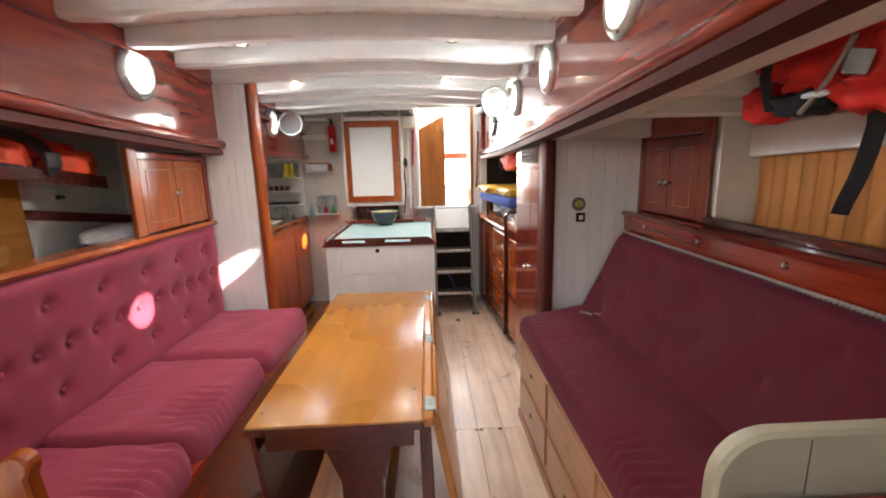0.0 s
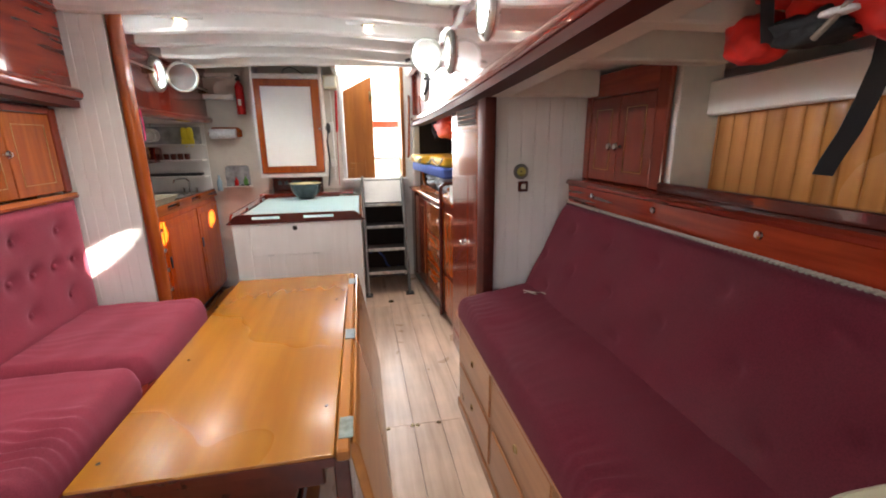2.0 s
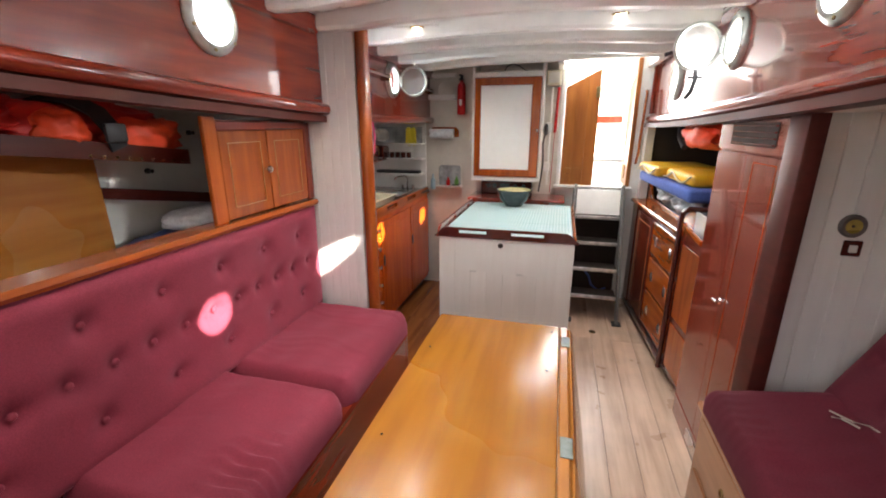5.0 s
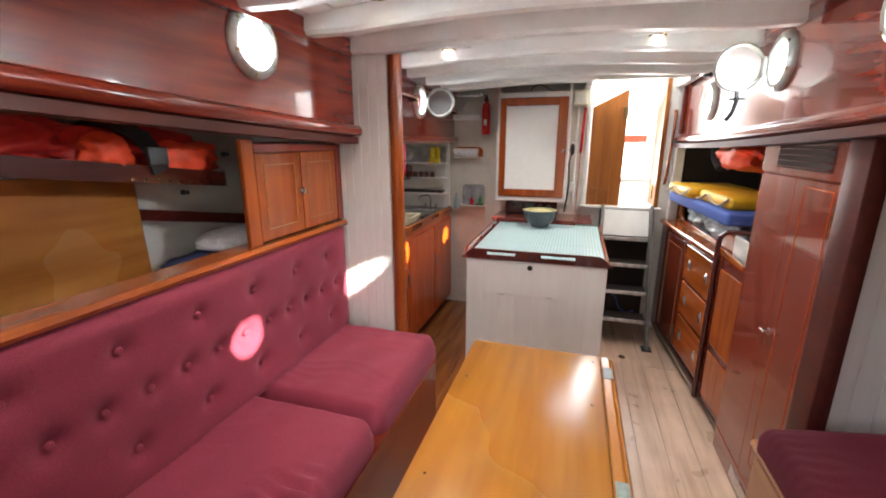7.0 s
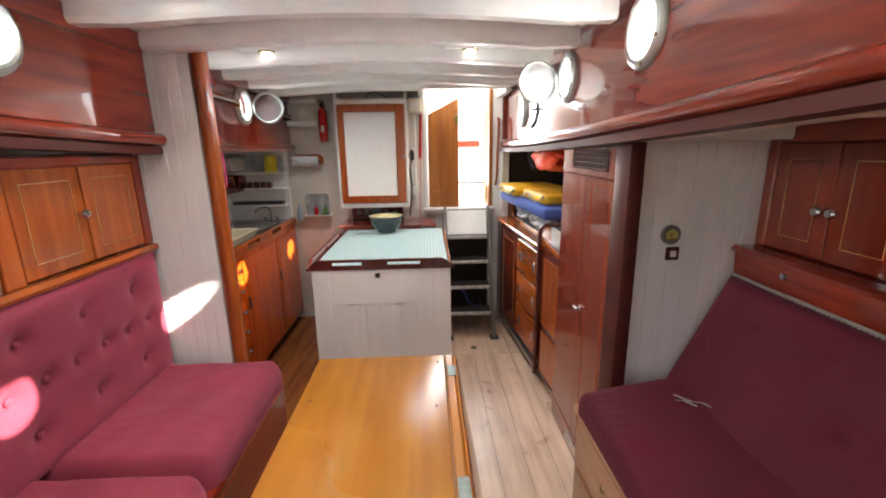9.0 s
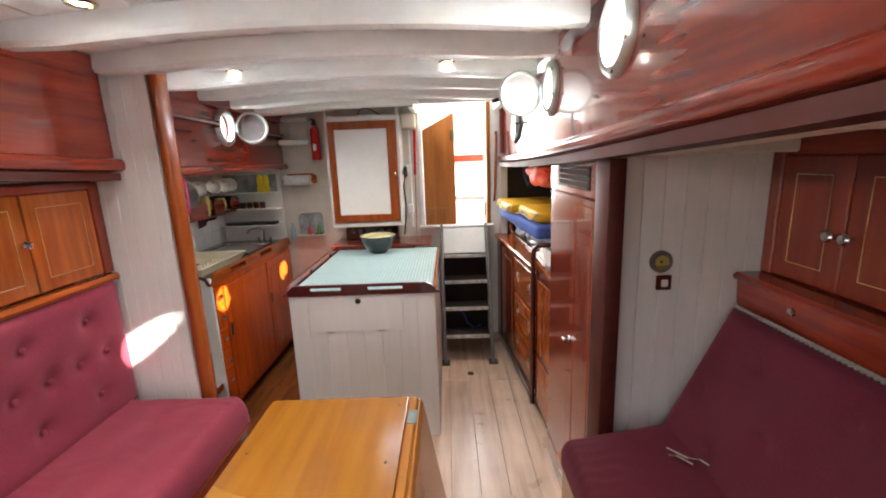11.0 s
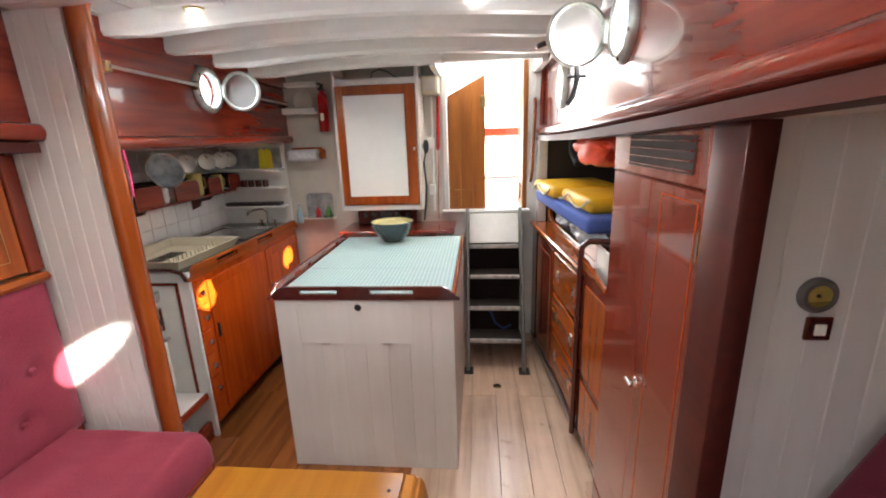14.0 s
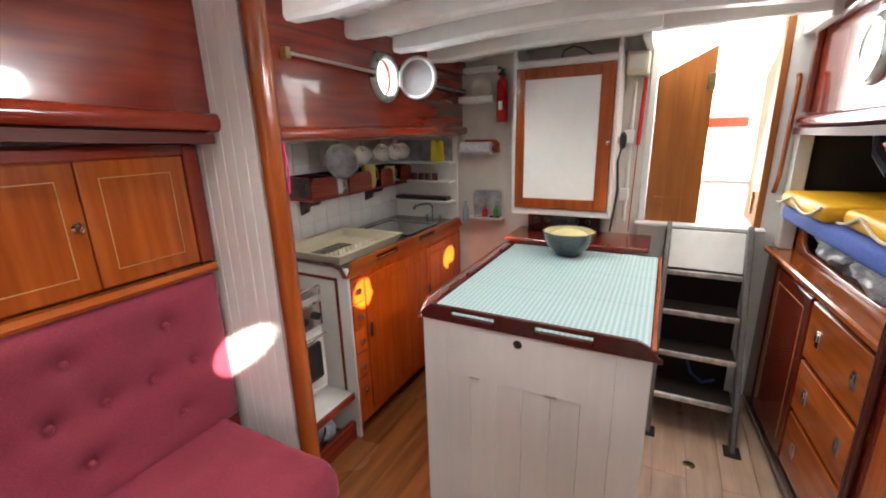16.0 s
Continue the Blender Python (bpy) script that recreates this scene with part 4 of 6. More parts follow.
lock_r = thing("starboard_locker", "dark mahogany wall locker with two panelled doors", "locker", (1.25, 1.9, 1.17))
part("carcass", box(1.175, 1.34, 1.65, 2.178, 1.17, sheer(1.9) + 0.05, 0.003), MAHOGANY_UP, lock_r)
part("stile", box(1.155, 1.175, 1.62, 1.685, 1.17, sheer(1.65) + 0.06, 0.004), MAHOGANY_UP, lock_r)
part("stile", box(1.155, 1.175, 2.135, 2.178, 1.17, sheer(2.1) + 0.05, 0.004), MAHOGANY_UP, lock_r)
part("top_rail", box(1.157, 1.175, 1.685, 2.135, 1.533, sheer(1.9) + 0.05, 0.003), MAHOGANY, lock_r)
inlaid_door("door", lock_r, 1.173, -1, 1.688, 1.910, 1.173, 1.53, MAHOGANY_UP, 1.888, 1.325, 0.05)
inlaid_door("door", lock_r, 1.173, -1, 1.914, 2.132, 1.173, 1.53, MAHOGANY_UP, 1.935, 1.325, 0.05)
structure("wall_starboard_return", box(1.18, 1.345, 1.60, 1.645, 1.16, 1.62, 0.003), CREAM, "off-white painted return beside the locker")
slats_r = structure("wall_starboard_lining", box(1.36, 1.375, 0.2, 1.66, 1.1, 1.50, 0.002), GAP, "hull lining of upright varnished orange slats")
for k in range(24):
    y = 1.655 - 0.06 * (k + 1)
    top = 1.44 + 0.05 * (1.66 - y)
    ob = part("slat", prism([(1.36, 0.0), (1.350, 0.002)] + [(1.344 - 0.005 * math.sin(math.pi * q / 6), 0.004 + 0.0525 * q / 6) for q in range(7)] + [(1.350, 0.0585), (1.36, 0.0595)], "z", 1.13, top, 0.0), SLATWOOD, slats_r, smooth=60)
    ob.location = (0, y, 0)
structure("trim_starboard_clamp", prism([(1.66, 1.43), (0.2, 1.495), (0.2, 1.60), (1.66, 1.545)], "x", 1.295, 1.338, 0.006), WHITE, "white painted beam clamp above the slats", "trim")
structure("wall_behind_ledge", box(1.21, 1.37, 0.2, 1.62, 1.10, 1.135, 0.002), CREAM, "off-white painted shelf behind the ledge", "shelf")

jr = thing("lifejacket", "red lifejackets with black straps hung under the side deck", "lifejacket", (1.0, 0.9, 1.55), "lifejackets")
for q in ((0.985, 0.885, 1.628, 0.135, 0.125, 0.088, 3.0, 0.30), (0.965, 0.815, 1.60, 0.09, 0.08, 0.085, 8.0, 0.3), (0.945, 0.985, 1.655, 0.085, 0.085, 0.055, 2.0, 0.28)):
    part("cover", blob(*q), RED_CLOTH, jr, smooth=70)
part("lobe", blob(0.955, 1.105, 1.565, 0.055, 0.06, 0.05, 5.0, 0.16), RED_CLOTH, jr, "folded red lobe", smooth=70)
part("stole", blob(0.985, 0.69, 1.60, 0.10, 0.062, 0.105, 6.0, 0.25), WEBBING, jr, "black folded harness cloth", smooth=70)
part("under_fold", blob(0.915, 0.945, 1.55, 0.05, 0.075, 0.03, 4.0, 0.25), WEBBING, jr, "black inner fold", smooth=70)
part("strap", band([(0.845, 0.99, 1.66), (0.838, 0.985, 1.61), (0.862, 1.0, 1.57), (0.885, 1.015, 1.54)], (-0.014, 0.016, 0.0), 0.006), WEBBING, jr, "wide black strap")
part("hanging_strap", band([(1.085, 0.945, 1.545), (1.105, 0.96, 1.50), (1.125, 0.99, 1.43), (1.135, 1.015, 1.37), (1.152, 1.055, 1.305), (1.157, 1.066, 1.282), (1.158, 1.07, 1.272)], (-0.025, 0.028, 0.003), 0.005), WEBBING, jr, "black webbing strap hanging down")
part("buckle", box(-0.02, 0.02, -0.008, 0.008, -0.023, 0.023, 0.006, 2), PLASTICBAG, jr, "grey plastic clip").matrix_basis = Matrix.Translation((0.858, 0.785, 1.602)) @ Matrix.Rotation(radians(-42), 4, "Z") @ Matrix.Rotation(radians(12), 4, "Y")
part("oral_tube", tube([(0.862, 0.905, 1.522), (0.858, 0.875, 1.545), (0.85, 0.83, 1.585), (0.842, 0.795, 1.625), (0.84, 0.78, 1.65)], 0.0055, 8), ROPE, jr, "pale inflation tube")
part("tab", blob(0.862, 0.872, 1.556, 0.012, 0.03, 0.007, 2.0, 0.1, 3), PILLOW, jr, "white cloth tab", smooth=60)

lee = thing("leeboard", "cream painted bunk leeboard with a rounded top corner", "leeboard", (0.8, 0.47, 0.5))
part("board", prism([(0.418, 0.50), (1.25, 0.50), (1.25, 1.064)] + arc(0.496, 0.986, 0.078, 90, 180, 8), "y", 0.455, 0.485, 0.006), LEECREAM, lee)
part("rail", box(0.425, 1.25, 0.425, 0.4535, 0.90, 0.967, 0.008, 2), MAHOGANY, lee, "varnished mahogany rail")
part("board_joint", box(0.5450, 0.5457, 0.4538, 0.4552, 0.969, 1.054, 0), GAP, lee, "dark open joint")
part("rail_stud", lathe([(0.0, 0.008), (0.010, 0.006), (0.014, 0.0)], Matrix.Translation((0.462, 0.44, 0.967)), 14), BRASS, lee)

g = thing("gauge", "round brass barometer on the white bulkhead", "gauge", (0.838, 2.18, 1.21))
gm = Matrix.Translation((0.838, 2.1795, 1.21)) @ Matrix.Rotation(radians(90), 4, "X")
part("case", lathe([(0.026, 0.0), (0.036, 0.0), (0.036, 0.008), (0.031, 0.014), (0.022, 0.012)], gm, 30), DULL, g)
part("face", lathe([(0.0, 0.007), (0.026, 0.007), (0.026, 0.0)], gm, 24), DIAL, g, "yellow-green brass dial")
part("hub", lathe([(0.0, 0.012), (0.003, 0.011), (0.004, 0.007)], gm, 12), BLACK, g)
sw = thing("switch_plate", "dark switch plate with a pale rocker", "switch", (0.85, 2.18, 1.14))
part("plate", box(0.826, 0.876, 2.171, 2.1795, 1.115, 1.165, 0.003), DARKWOOD, sw)
part("rocker", box(0.84, 0.862, 2.166, 2.171, 1.128, 1.152, 0.002), CERAMIC, sw)
solo("cord", join(tube([(0.79, 1.97, 0.691), (0.82, 1.92, 0.696), (0.85, 1.905, 0.699), (0.875, 1.85, 0.70)], 0.0027, 6), tube([(0.78, 1.94, 0.690), (0.80, 1.93, 0.694), (0.82, 1.89, 0.698)], 0.0027, 6)), ROPE, "short loose pale cord lying on the cushion", "cord")

# ---- wardrobe ----
wd = thing("wardrobe", "tall varnished mahogany wardrobe with louvred vent", "wardrobe", (0.95, 2.55, 0))
part("carcass", box(0.668, 1.4, 2.215, 2.87, 0.0, 1.55, 0.003), MAHOGANY_UP, wd)
part("corner_post", box(0.645, 0.70, 2.135, 2.253, 0.0, 1.553, 0.008, 2), DARKTRIM, wd)
part("head_board", box(0.652, 0.668, 2.2545, 2.87, 1.405, 1.55, 0.003), MAHOGANY_UP, wd)
part("plinth", box(0.655, 0.668, 2.2545, 2.87, 0.0, 0.118, 0.003), MAHOGANY, wd)
dr = part("door", box(0.653, 0.668, 2.258, 2.545, 0.122, 1.40, 0.003), MAHOGANY_UP, wd)
part("inlay", join(box(0.6515, 0.6528, 2.285, 2.288, 0.22, 1.375, 0), box(0.6515, 0.6528, 2.468, 2.471, 0.22, 1.375, 0), box(0.6515, 0.6528, 2.288, 2.468, 1.372, 1.375, 0), box(0.6515, 0.6528, 2.288, 2.468, 0.22, 0.223, 0)), ORANGE_Y, dr, "fine inlay line")
part("handle", join(rod((0.653, 2.525, 0.795), (0.632, 2.525, 0.795), 0.005), rod((0.632, 2.503, 0.795), (0.632, 2.547, 0.795), 0.006), lathe([(0.0, 0.006), (0.014, 0.004), (0.016, 0.0)], Matrix.Translation((0.653, 2.525, 0.795)) @ Matrix.Rotation(radians(-90), 4, "Y"), 14)), CHROME, dr, "chrome turn handle")
for z in (0.25, 1.25):
    part("hinge", rod((0.65, 2.256, z), (0.65, 2.256, z + 0.07), 0.006), BRASS, dr)
part("fixed_panel", box(0.655, 0.668, 2.548, 2.868, 0.122, 1.40, 0.003), MAHOGANY_UP, wd)
# shade behind the louvre is painted as a near-black sheet
v = part("vent", box(0.649, 0.653, 2.32, 2.72, 1.43, 1.515, 0.001), GAP, wd, "near-black sheet standing for the shaded vent opening")
for k in range(4):
    part("slat", prism([(0.652, 1.436 + 0.0215 * k), (0.642, 1.437 + 0.0215 * k), (0.642, 1.440 + 0.0215 * k), (0.652, 1.442 + 0.0215 * k)], "y", 2.325, 2.715, 0.0), MAHOGANY, v)
part("floor_vent", box(0.650, 0.656, 2.28, 2.62, 0.03, 0.085, 0.002), STEEL, wd, "pale metal floor vent")

# ---- starboard counter, aft of the wardrobe; its front turns in slightly ----
TURNED = Matrix.Translation((0.66, 3.25, 0)) @ Matrix.Rotation(radians(4.3), 4, "Z")


def turned(bm):
    bmesh.ops.transform(bm, matrix=TURNED, verts=bm.verts)
    return bm


ct = thing("starboard_counter", "varnished mahogany sideboard with drawers, door and fiddled top", "sideboard", (0.9, 3.8, 0))
part("body", turned(box(0.02, 0.75, -0.36, 1.14, 0.06, 0.895, 0.002)), MAHOGANY_UP, ct)
part("toe_board", turned(box(0.045, 0.06, -0.3, 1.14, 0.0, 0.062, 0.002)), GAP, ct)
part("kick_strip", turned(box(-0.004, 0.02, 0.0, 1.14, 0.045, 0.07, 0.003)), STEEL, ct, "worn metal kick strip")
part("worktop", turned(sweep([(-0.018, 0.004), (-0.01, 0.0), (0.75, 0.0), (0.75, 0.028), (-0.01, 0.028), (-0.018, 0.02)], [(0, 0.0, 0.895), (0, 1.16, 0.895)])), ORANGE_Y, ct)
fid = [(0.02, 0.923), (1.12, 0.923), (1.12, 1.06)] + [(1.09, 1.05), (1.06, 1.03), (1.03, 0.975), (0.98, 0.95), (0.45, 0.938), (0.30, 0.94), (0.24, 0.965), (0.20, 1.00), (0.16, 1.01), (0.02, 1.01)]
part("fiddle_board", turned(prism(fid, "x", 0.095, 0.115, 0.003)), ORANGE_Y, ct, "shaped varnished fiddle board")
d1 = part("door", turned(box(0.004, 0.02, 0.56, 0.98, 0.10, 0.86, 0.003)), MAHOGANY_UP, ct)
part("inlay", turned(join(box(0.002, 0.004, 0.61, 0.93, 0.80, 0.803, 0), box(0.002, 0.004, 0.61, 0.613, 0.16, 0.80, 0), box(0.002, 0.004, 0.927, 0.93, 0.16, 0.80, 0))), INLAY, d1)
for z0, z1 in ((0.625, 0.86), (0.385, 0.605), (0.12, 0.365)):
    q = part("drawer", turned(box(0.002, 0.02, 0.03, 0.53, z0, z1, 0.004)), ORANGE_Y, ct)
    for y in (0.13, 0.42):
        zc = (z0 + z1) / 2
        part("handle", turned(join(box(-0.003, 0.003, y - 0.016, y + 0.016, zc - 0.032, zc + 0.032, 0.002), box(-0.009, -0.003, y - 0.010, y + 0.010, zc - 0.006, zc + 0.022, 0.003))), CHROME, q, "flush chrome latch")
part("end_panel", turned(box(0.0, 0.02, 1.0, 1.14, 0.06, 0.895, 0.003)), DARKWOOD, ct)
nb = part("near_panel", turned(box(0.004, 0.02, -0.36, -0.01, 0.07, 0.93, 0.003)), MAHOGANY_UP, ct)
part("raised_panel", turned(box(-0.002, 0.004, -0.33, -0.05, 0.42, 0.86, 0.004)), ORANGE, nb)
part("raised_panel", turned(box(-0.002, 0.004, -0.33, -0.05, 0.10, 0.38, 0.004)), ORANGE, nb)
part("corner_rail", tube([(0.65, 3.255, 0.04), (0.65, 3.255, 0.99), (0.655, 3.25, 1.03), (0.68, 3.235, 1.055), (0.76, 3.20, 1.06), (0.90, 3.19, 1.06)], 0.014, 12), DARKWOOD, ct, "dark bent handrail at the corner")
part("white_board", box(0.71, 0.725, 2.90, 3.22, 0.90, 1.045, 0.004), CREAM, ct, "cream painted board")
part("sloping_fiddle", prism([(2.90, 0.93), (3.25, 0.93), (3.25, 0.975), (2.90, 0.955)], "x", 0.655, 0.672, 0.003), ORANGE_Y, ct)

structure("wall_berth_back", box(1.25, 1.28, 2.87, 4.46, 0.9, 1.6, 0.002), DARKWOOD, "dark wooden back of the quarter berth")
structure("trim_berth_post", box(0.60, 0.66, 4.36, 4.455, 0.925, 1.50, 0.004), CREAM, "cream painted post at the end of the berth", "trim")
# depth of the berth opening painted as shade on a flat panel
structure("wall_berth_front_panel", box(0.66, 1.25, 4.40, 4.455, 0.925, 1.55, 0.003), GAP, "near-black panel standing for the shaded opening at the berth end")
solo("berth_mattress", turned(box(0.0, 0.5, -0.02, 1.08, 1.085, 1.16, 0.022, 3)), BLUE, "blue covered foam mattress bridging the berth", "mattress", smooth=70)
solo("plastic_bag", turned(join(blob(0.20, 0.78, 1.005, 0.11, 0.20, 0.085, 3.0, 0.35, 4, 2.2), blob(0.20, 0.44, 1.003, 0.11, 0.20, 0.083, 7.0, 0.35, 4, 2.2))), PLASTICBAG, "crumpled grey plastic bags under the mattress", "bag", smooth=40)


def lifebuoy_block(y0, y1, x0, x1, z):
    b = thing("buoyancy_block", "yellow rescue float looped with pale rope", "float", (0.75, 3.9, z), "yellow floats")
    part("shell", turned(box(x0, x1, y0, y1, z, z + 0.07, 0.03, 4)), YELLOW, b, smooth=60)
    pts = [(x0 - 0.006, y0 + (y1 - y0) * t, z + 0.062 - 0.05 * abs(math.sin(t * math.pi * 1.5))) for t in [k / 16 for k in range(17)]]
    part("rope", turned(tube(pts, 0.006, 6)), PALEROPE, b)
    return b


lifebuoy_block(0.56, 1.06, -0.02, 0.40, 1.161)
lifebuoy_block(0.06, 0.54, 0.03, 0.45, 1.161)
jo = thing("lifejacket", "orange lifejacket hanging in the quarter berth", "lifejacket", (0.85, 3.7, 1.3), "lifejackets")
part("cover", blob(0.80, 3.52, 1.45, 0.11, 0.28, 0.085, 4.4, 0.3), ORANGE_CLOTH, jo, smooth=70)
part("strap", tube([(0.70, 3.78, 1.50), (0.69, 3.72, 1.43), (0.70, 3.62, 1.37)], 0.02, 8), WEBBING, jo)

# ---- galley island ----
isl = thing("galley_island", "white boarded galley island with mahogany fiddle and checked top", "island", (-0.32, 3.5, 0))
part("core", box(-0.70, 0.065, 3.035, 4.05, 0.0, 0.862, 0.0), OLDWHITE, isl)
n = 8
wb = 0.79 / n
pieces("board", [(-0.713 + wb * k, 3.02, 0.0) for k in range(n)], box(0.0003, wb - 0.0003, 0, 0.015, 0.0, 0.862, 0.0015), OLDWHITE, isl)
pieces("side_board", [(0.065, 3.037 + 0.145 * k, 0.0) for k in range(7)], box(0, 0.013, 0.0003, 0.1447, 0.0, 0.862, 0.0015), OLDWHITE, isl)
pieces("side_board", [(-0.713, 3.037 + 0.145 * k, 0.0) for k in range(7)], box(0, 0.013, 0.0003, 0.1447, 0.0, 0.862, 0.0015), OLDWHITE, isl)
flap = part("drop_front", box(-0.61, -0.10, 3.0172, 3.0196, 0.655, 0.85, 0.0008), OLDWHITE, isl, "white painted drop front")
# near-black disc paints the shade inside the hole
part("finger_hole", lathe([(0.0, 0.0005), (0.010, 0.0005), (0.013, 0.003), (0.016, 0.0)], Matrix.Translation((-0.339, 3.0172, 0.826)) @ Matrix.Rotation(radians(90), 4, "X"), 16), GAP, flap)
for x in (-0.50, -0.22):
    part("hinge", box(x - 0.02, x + 0.02, 3.0135, 3.0175, 0.650, 0.660, 0.001), STEEL, flap)
part("top_board", box(-0.715, 0.08, 3.02, 4.10, 0.862, 0.878, 0.002), MAHOGANY, isl)
for a, b in ((3.036, 3.395), (3.397, 3.735), (3.737, 4.10)):
    part("checked_panel", box(-0.70, 0.066, a, b, 0.878, 0.886, 0.001), GINGHAM, isl, "teal and white checked oilcloth")


def slotted_rail(a0, a1, slots, place, t=0.016, z0=0.862, z1=0.922):
    """Fiddle rail along one edge: blocks with strips above and below the slots between them, and sloping ends."""
    def slab(poly):
        return prism(poly, place[0], place[1], place[1] + t, 0.0015)
    first, last = slots[0][0], slots[-1][1]
    bms = [slab([(a0 - 0.016, z0), (first, z0), (first, z1), (a0 + 0.055, z1), (a0 + 0.03, z1 - 0.012), (a0, z0 + 0.016), (a0 - 0.014, z0 + 0.01)]),
           slab([(last, z0), (a1 + 0.016, z0), (a1 + 0.014, z0 + 0.01), (a1, z0 + 0.016), (a1 - 0.03, z1 - 0.012), (a1 - 0.055, z1), (last, z1)])]
    for p, q in slots:
        bms.append(slab([(p, z0), (q, z0), (q, z0 + 0.026), (p, z0 + 0.026)]))
        bms.append(slab([(p, z1 - 0.016), (q, z1 - 0.016), (q, z1), (p, z1)]))
    for (_, p), (q, _) in zip(slots, slots[1:]):
        bms.append(slab([(p, z0), (q, z0), (q, z1), (p, z1)]))
    return join(*bms)


part("fiddle_rail", slotted_rail(-0.725, 0.088, [(-0.59, -0.425), (-0.28, -0.095)], ("y", 3.012)), DARKWOOD, isl, "dark slotted mahogany fiddle")
part("fiddle_rail", slotted_rail(3.02, 4.10, [(3.25, 3.45), (3.70, 3.90)], ("x", -0.728)), MAHOGANY, isl, "slotted mahogany fiddle")
part("fiddle_rail", box(0.070, 0.084, 3.03, 4.10, 0.862, 0.895, 0.003), ORANGE_Y, isl, "low varnished side strip")

bowl = thing("mixing_bowl", "dark green glazed bowl with a cream inside", "bowl", (-0.37, 4.0, 0.886))
bmx = Matrix.Translation((-0.37, 3.99, 0.887))
part("body", lathe([(0.0, 0.0), (0.065, 0.0), (0.07, 0.012), (0.105, 0.05), (0.128, 0.095), (0.134, 0.122), (0.138, 0.128), (0.134, 0.132), (0.128, 0.128)], bmx, 40), BOWLGREEN, bowl, smooth=60)
part("lining", lathe([(0.128, 0.128), (0.120, 0.095), (0.10, 0.06), (0.06, 0.03), (0.0, 0.025)], bmx, 40), BOWLIN, bowl, "cream glazed inside", smooth=60)
part("dough", blob(-0.37, 3.99, 0.985, 0.10, 0.10, 0.035, 2.0, 0.1, 3, 2.0), BOWLIN, bowl, smooth=60)

# chart locker aft of the island
cl = thing("engine_box", "dark red painted box aft of the island", "box", (-0.35, 4.28, 0))
part("body", box(-0.76, -0.10, 4.11, 4.455, 0.0, 0.90, 0.004), MAHOGANY, cl)
part("lid", box(-0.77, 0.02, 4.105, 4.455, 0.90, 0.92, 0.004), MAHOGANY, cl)
rd = thing("radio_panel", "dark instrument panel under the white cupboard", "radio", (-0.5, 4.38, 0.92))
part("case", box(-0.70, -0.26, 4.36, 4.455, 0.92, 1.045, 0.004), DARKWOOD, rd)
for x in (-0.64, -0.58, -0.40, -0.33):
    part("dial", lathe([(0.0, 0.012), (0.014, 0.010), (0.017, 0.0)], Matrix.Translation((x, 4.36, 0.99)) @ Matrix.Rotation(radians(90), 4, "X"), 16), BLACK, rd)
part("display", box(-0.53, -0.45, 4.355, 4.36, 0.97, 1.01, 0.001), BLACK, rd)

# ---- white wall cupboard ----
cb = thing("wall_cupboard", "white cupboard with a varnished wood framed door", "cupboard", (-0.48, 4.33, 1.05))
part("carcass", box(-0.765, -0.195, 4.232, 4.455, 1.05, 1.91, 0.003), WHITE, cb)
for q in ((-0.765, -0.745, 1.05, 1.93), (-0.215, -0.195, 1.05, 1.93), (-0.745, -0.215, 1.05, 1.085), (-0.745, -0.215, 1.868, 1.90)):
    part("face_strip", box(q[0], q[1], 4.212, 4.232, q[2], q[3], 0.003), WHITE, cb)
for x in (-0.765, -0.215):
    part("cheek", box(x, x + 0.02, 4.212, 4.455, 1.932, 1.985, 0.003), WHITE, cb)
part("loose_cable", tube([(-0.52, 4.30, 1.914), (-0.50, 4.27, 1.95), (-0.45, 4.26, 1.965), (-0.40, 4.27, 1.95), (-0.36, 4.29, 1.922), (-0.33, 4.31, 1.915)], 0.004, 6), BLACK, cb, "black cable loop")
dc = part("door", box(-0.695, -0.285, 4.208, 4.228, 1.145, 1.81, 0.002), PANELWHITE, cb, "white door panel")
for q in ((-0.743, -0.692, 1.088, 1.866), (-0.288, -0.217, 1.088, 1.866), (-0.692, -0.288, 1.088, 1.148), (-0.692, -0.288, 1.806, 1.866)):
    part("frame_strip", box(q[0], q[1], 4.20, 4.226, q[2], q[3], 0.004), ORANGE, dc)
part("knob", lathe([(0.006, 0.0), (0.006, 0.010), (0.011, 0.016), (0.0, 0.024)], Matrix.Translation((-0.232, 4.20, 1.46)) @ Matrix.Rotation(radians(90), 4, "X"), 14), CHROME, dc)

hs = thing("handset", "black radio handset with a curled cable", "handset", (-0.165, 4.3, 1.46))
part("body", blob(-0.165, 4.27, 1.47, 0.018, 0.022, 0.045, 1.0, 0.05, 3), BLACK, hs, smooth=60)
part("cable", tube([(-0.17, 4.27, 1.43), (-0.185, 4.28, 1.36), (-0.175, 4.29, 1.20), (-0.185, 4.30, 1.08), (-0.20, 4.30, 0.96)], 0.007, 8), BLACK, hs)
part("clip", box(-0.195, -0.15, 4.29, 4.30, 1.45, 1.49, 0.003), STEEL, hs)
sp = thing("wall_speaker", "small beige box speaker under the deckhead", "speaker", (-0.13, 4.35, 1.86))
part("case", box(-0.185, -0.075, 4.32, 4.455, 1.81, 1.92, 0.006), DRAINER, sp)
part("grille", box(-0.172, -0.088, 4.314, 4.321, 1.825, 1.905, 0.002), CREAM, sp)
for z in (1.12, 1.45):
    solo("junction_box", box(-0.175, -0.125, 4.43, 4.459, z, z + 0.075, 0.005), WHITE, "white plastic junction box on the bulkhead", "junction box", "junction boxes")
solo("conduit", tube([(-0.14, 4.452, 1.0), (-0.14, 4.452, 1.80)], 0.009, 8), WHITE, "white painted conduit running up the bulkhead", "conduit")
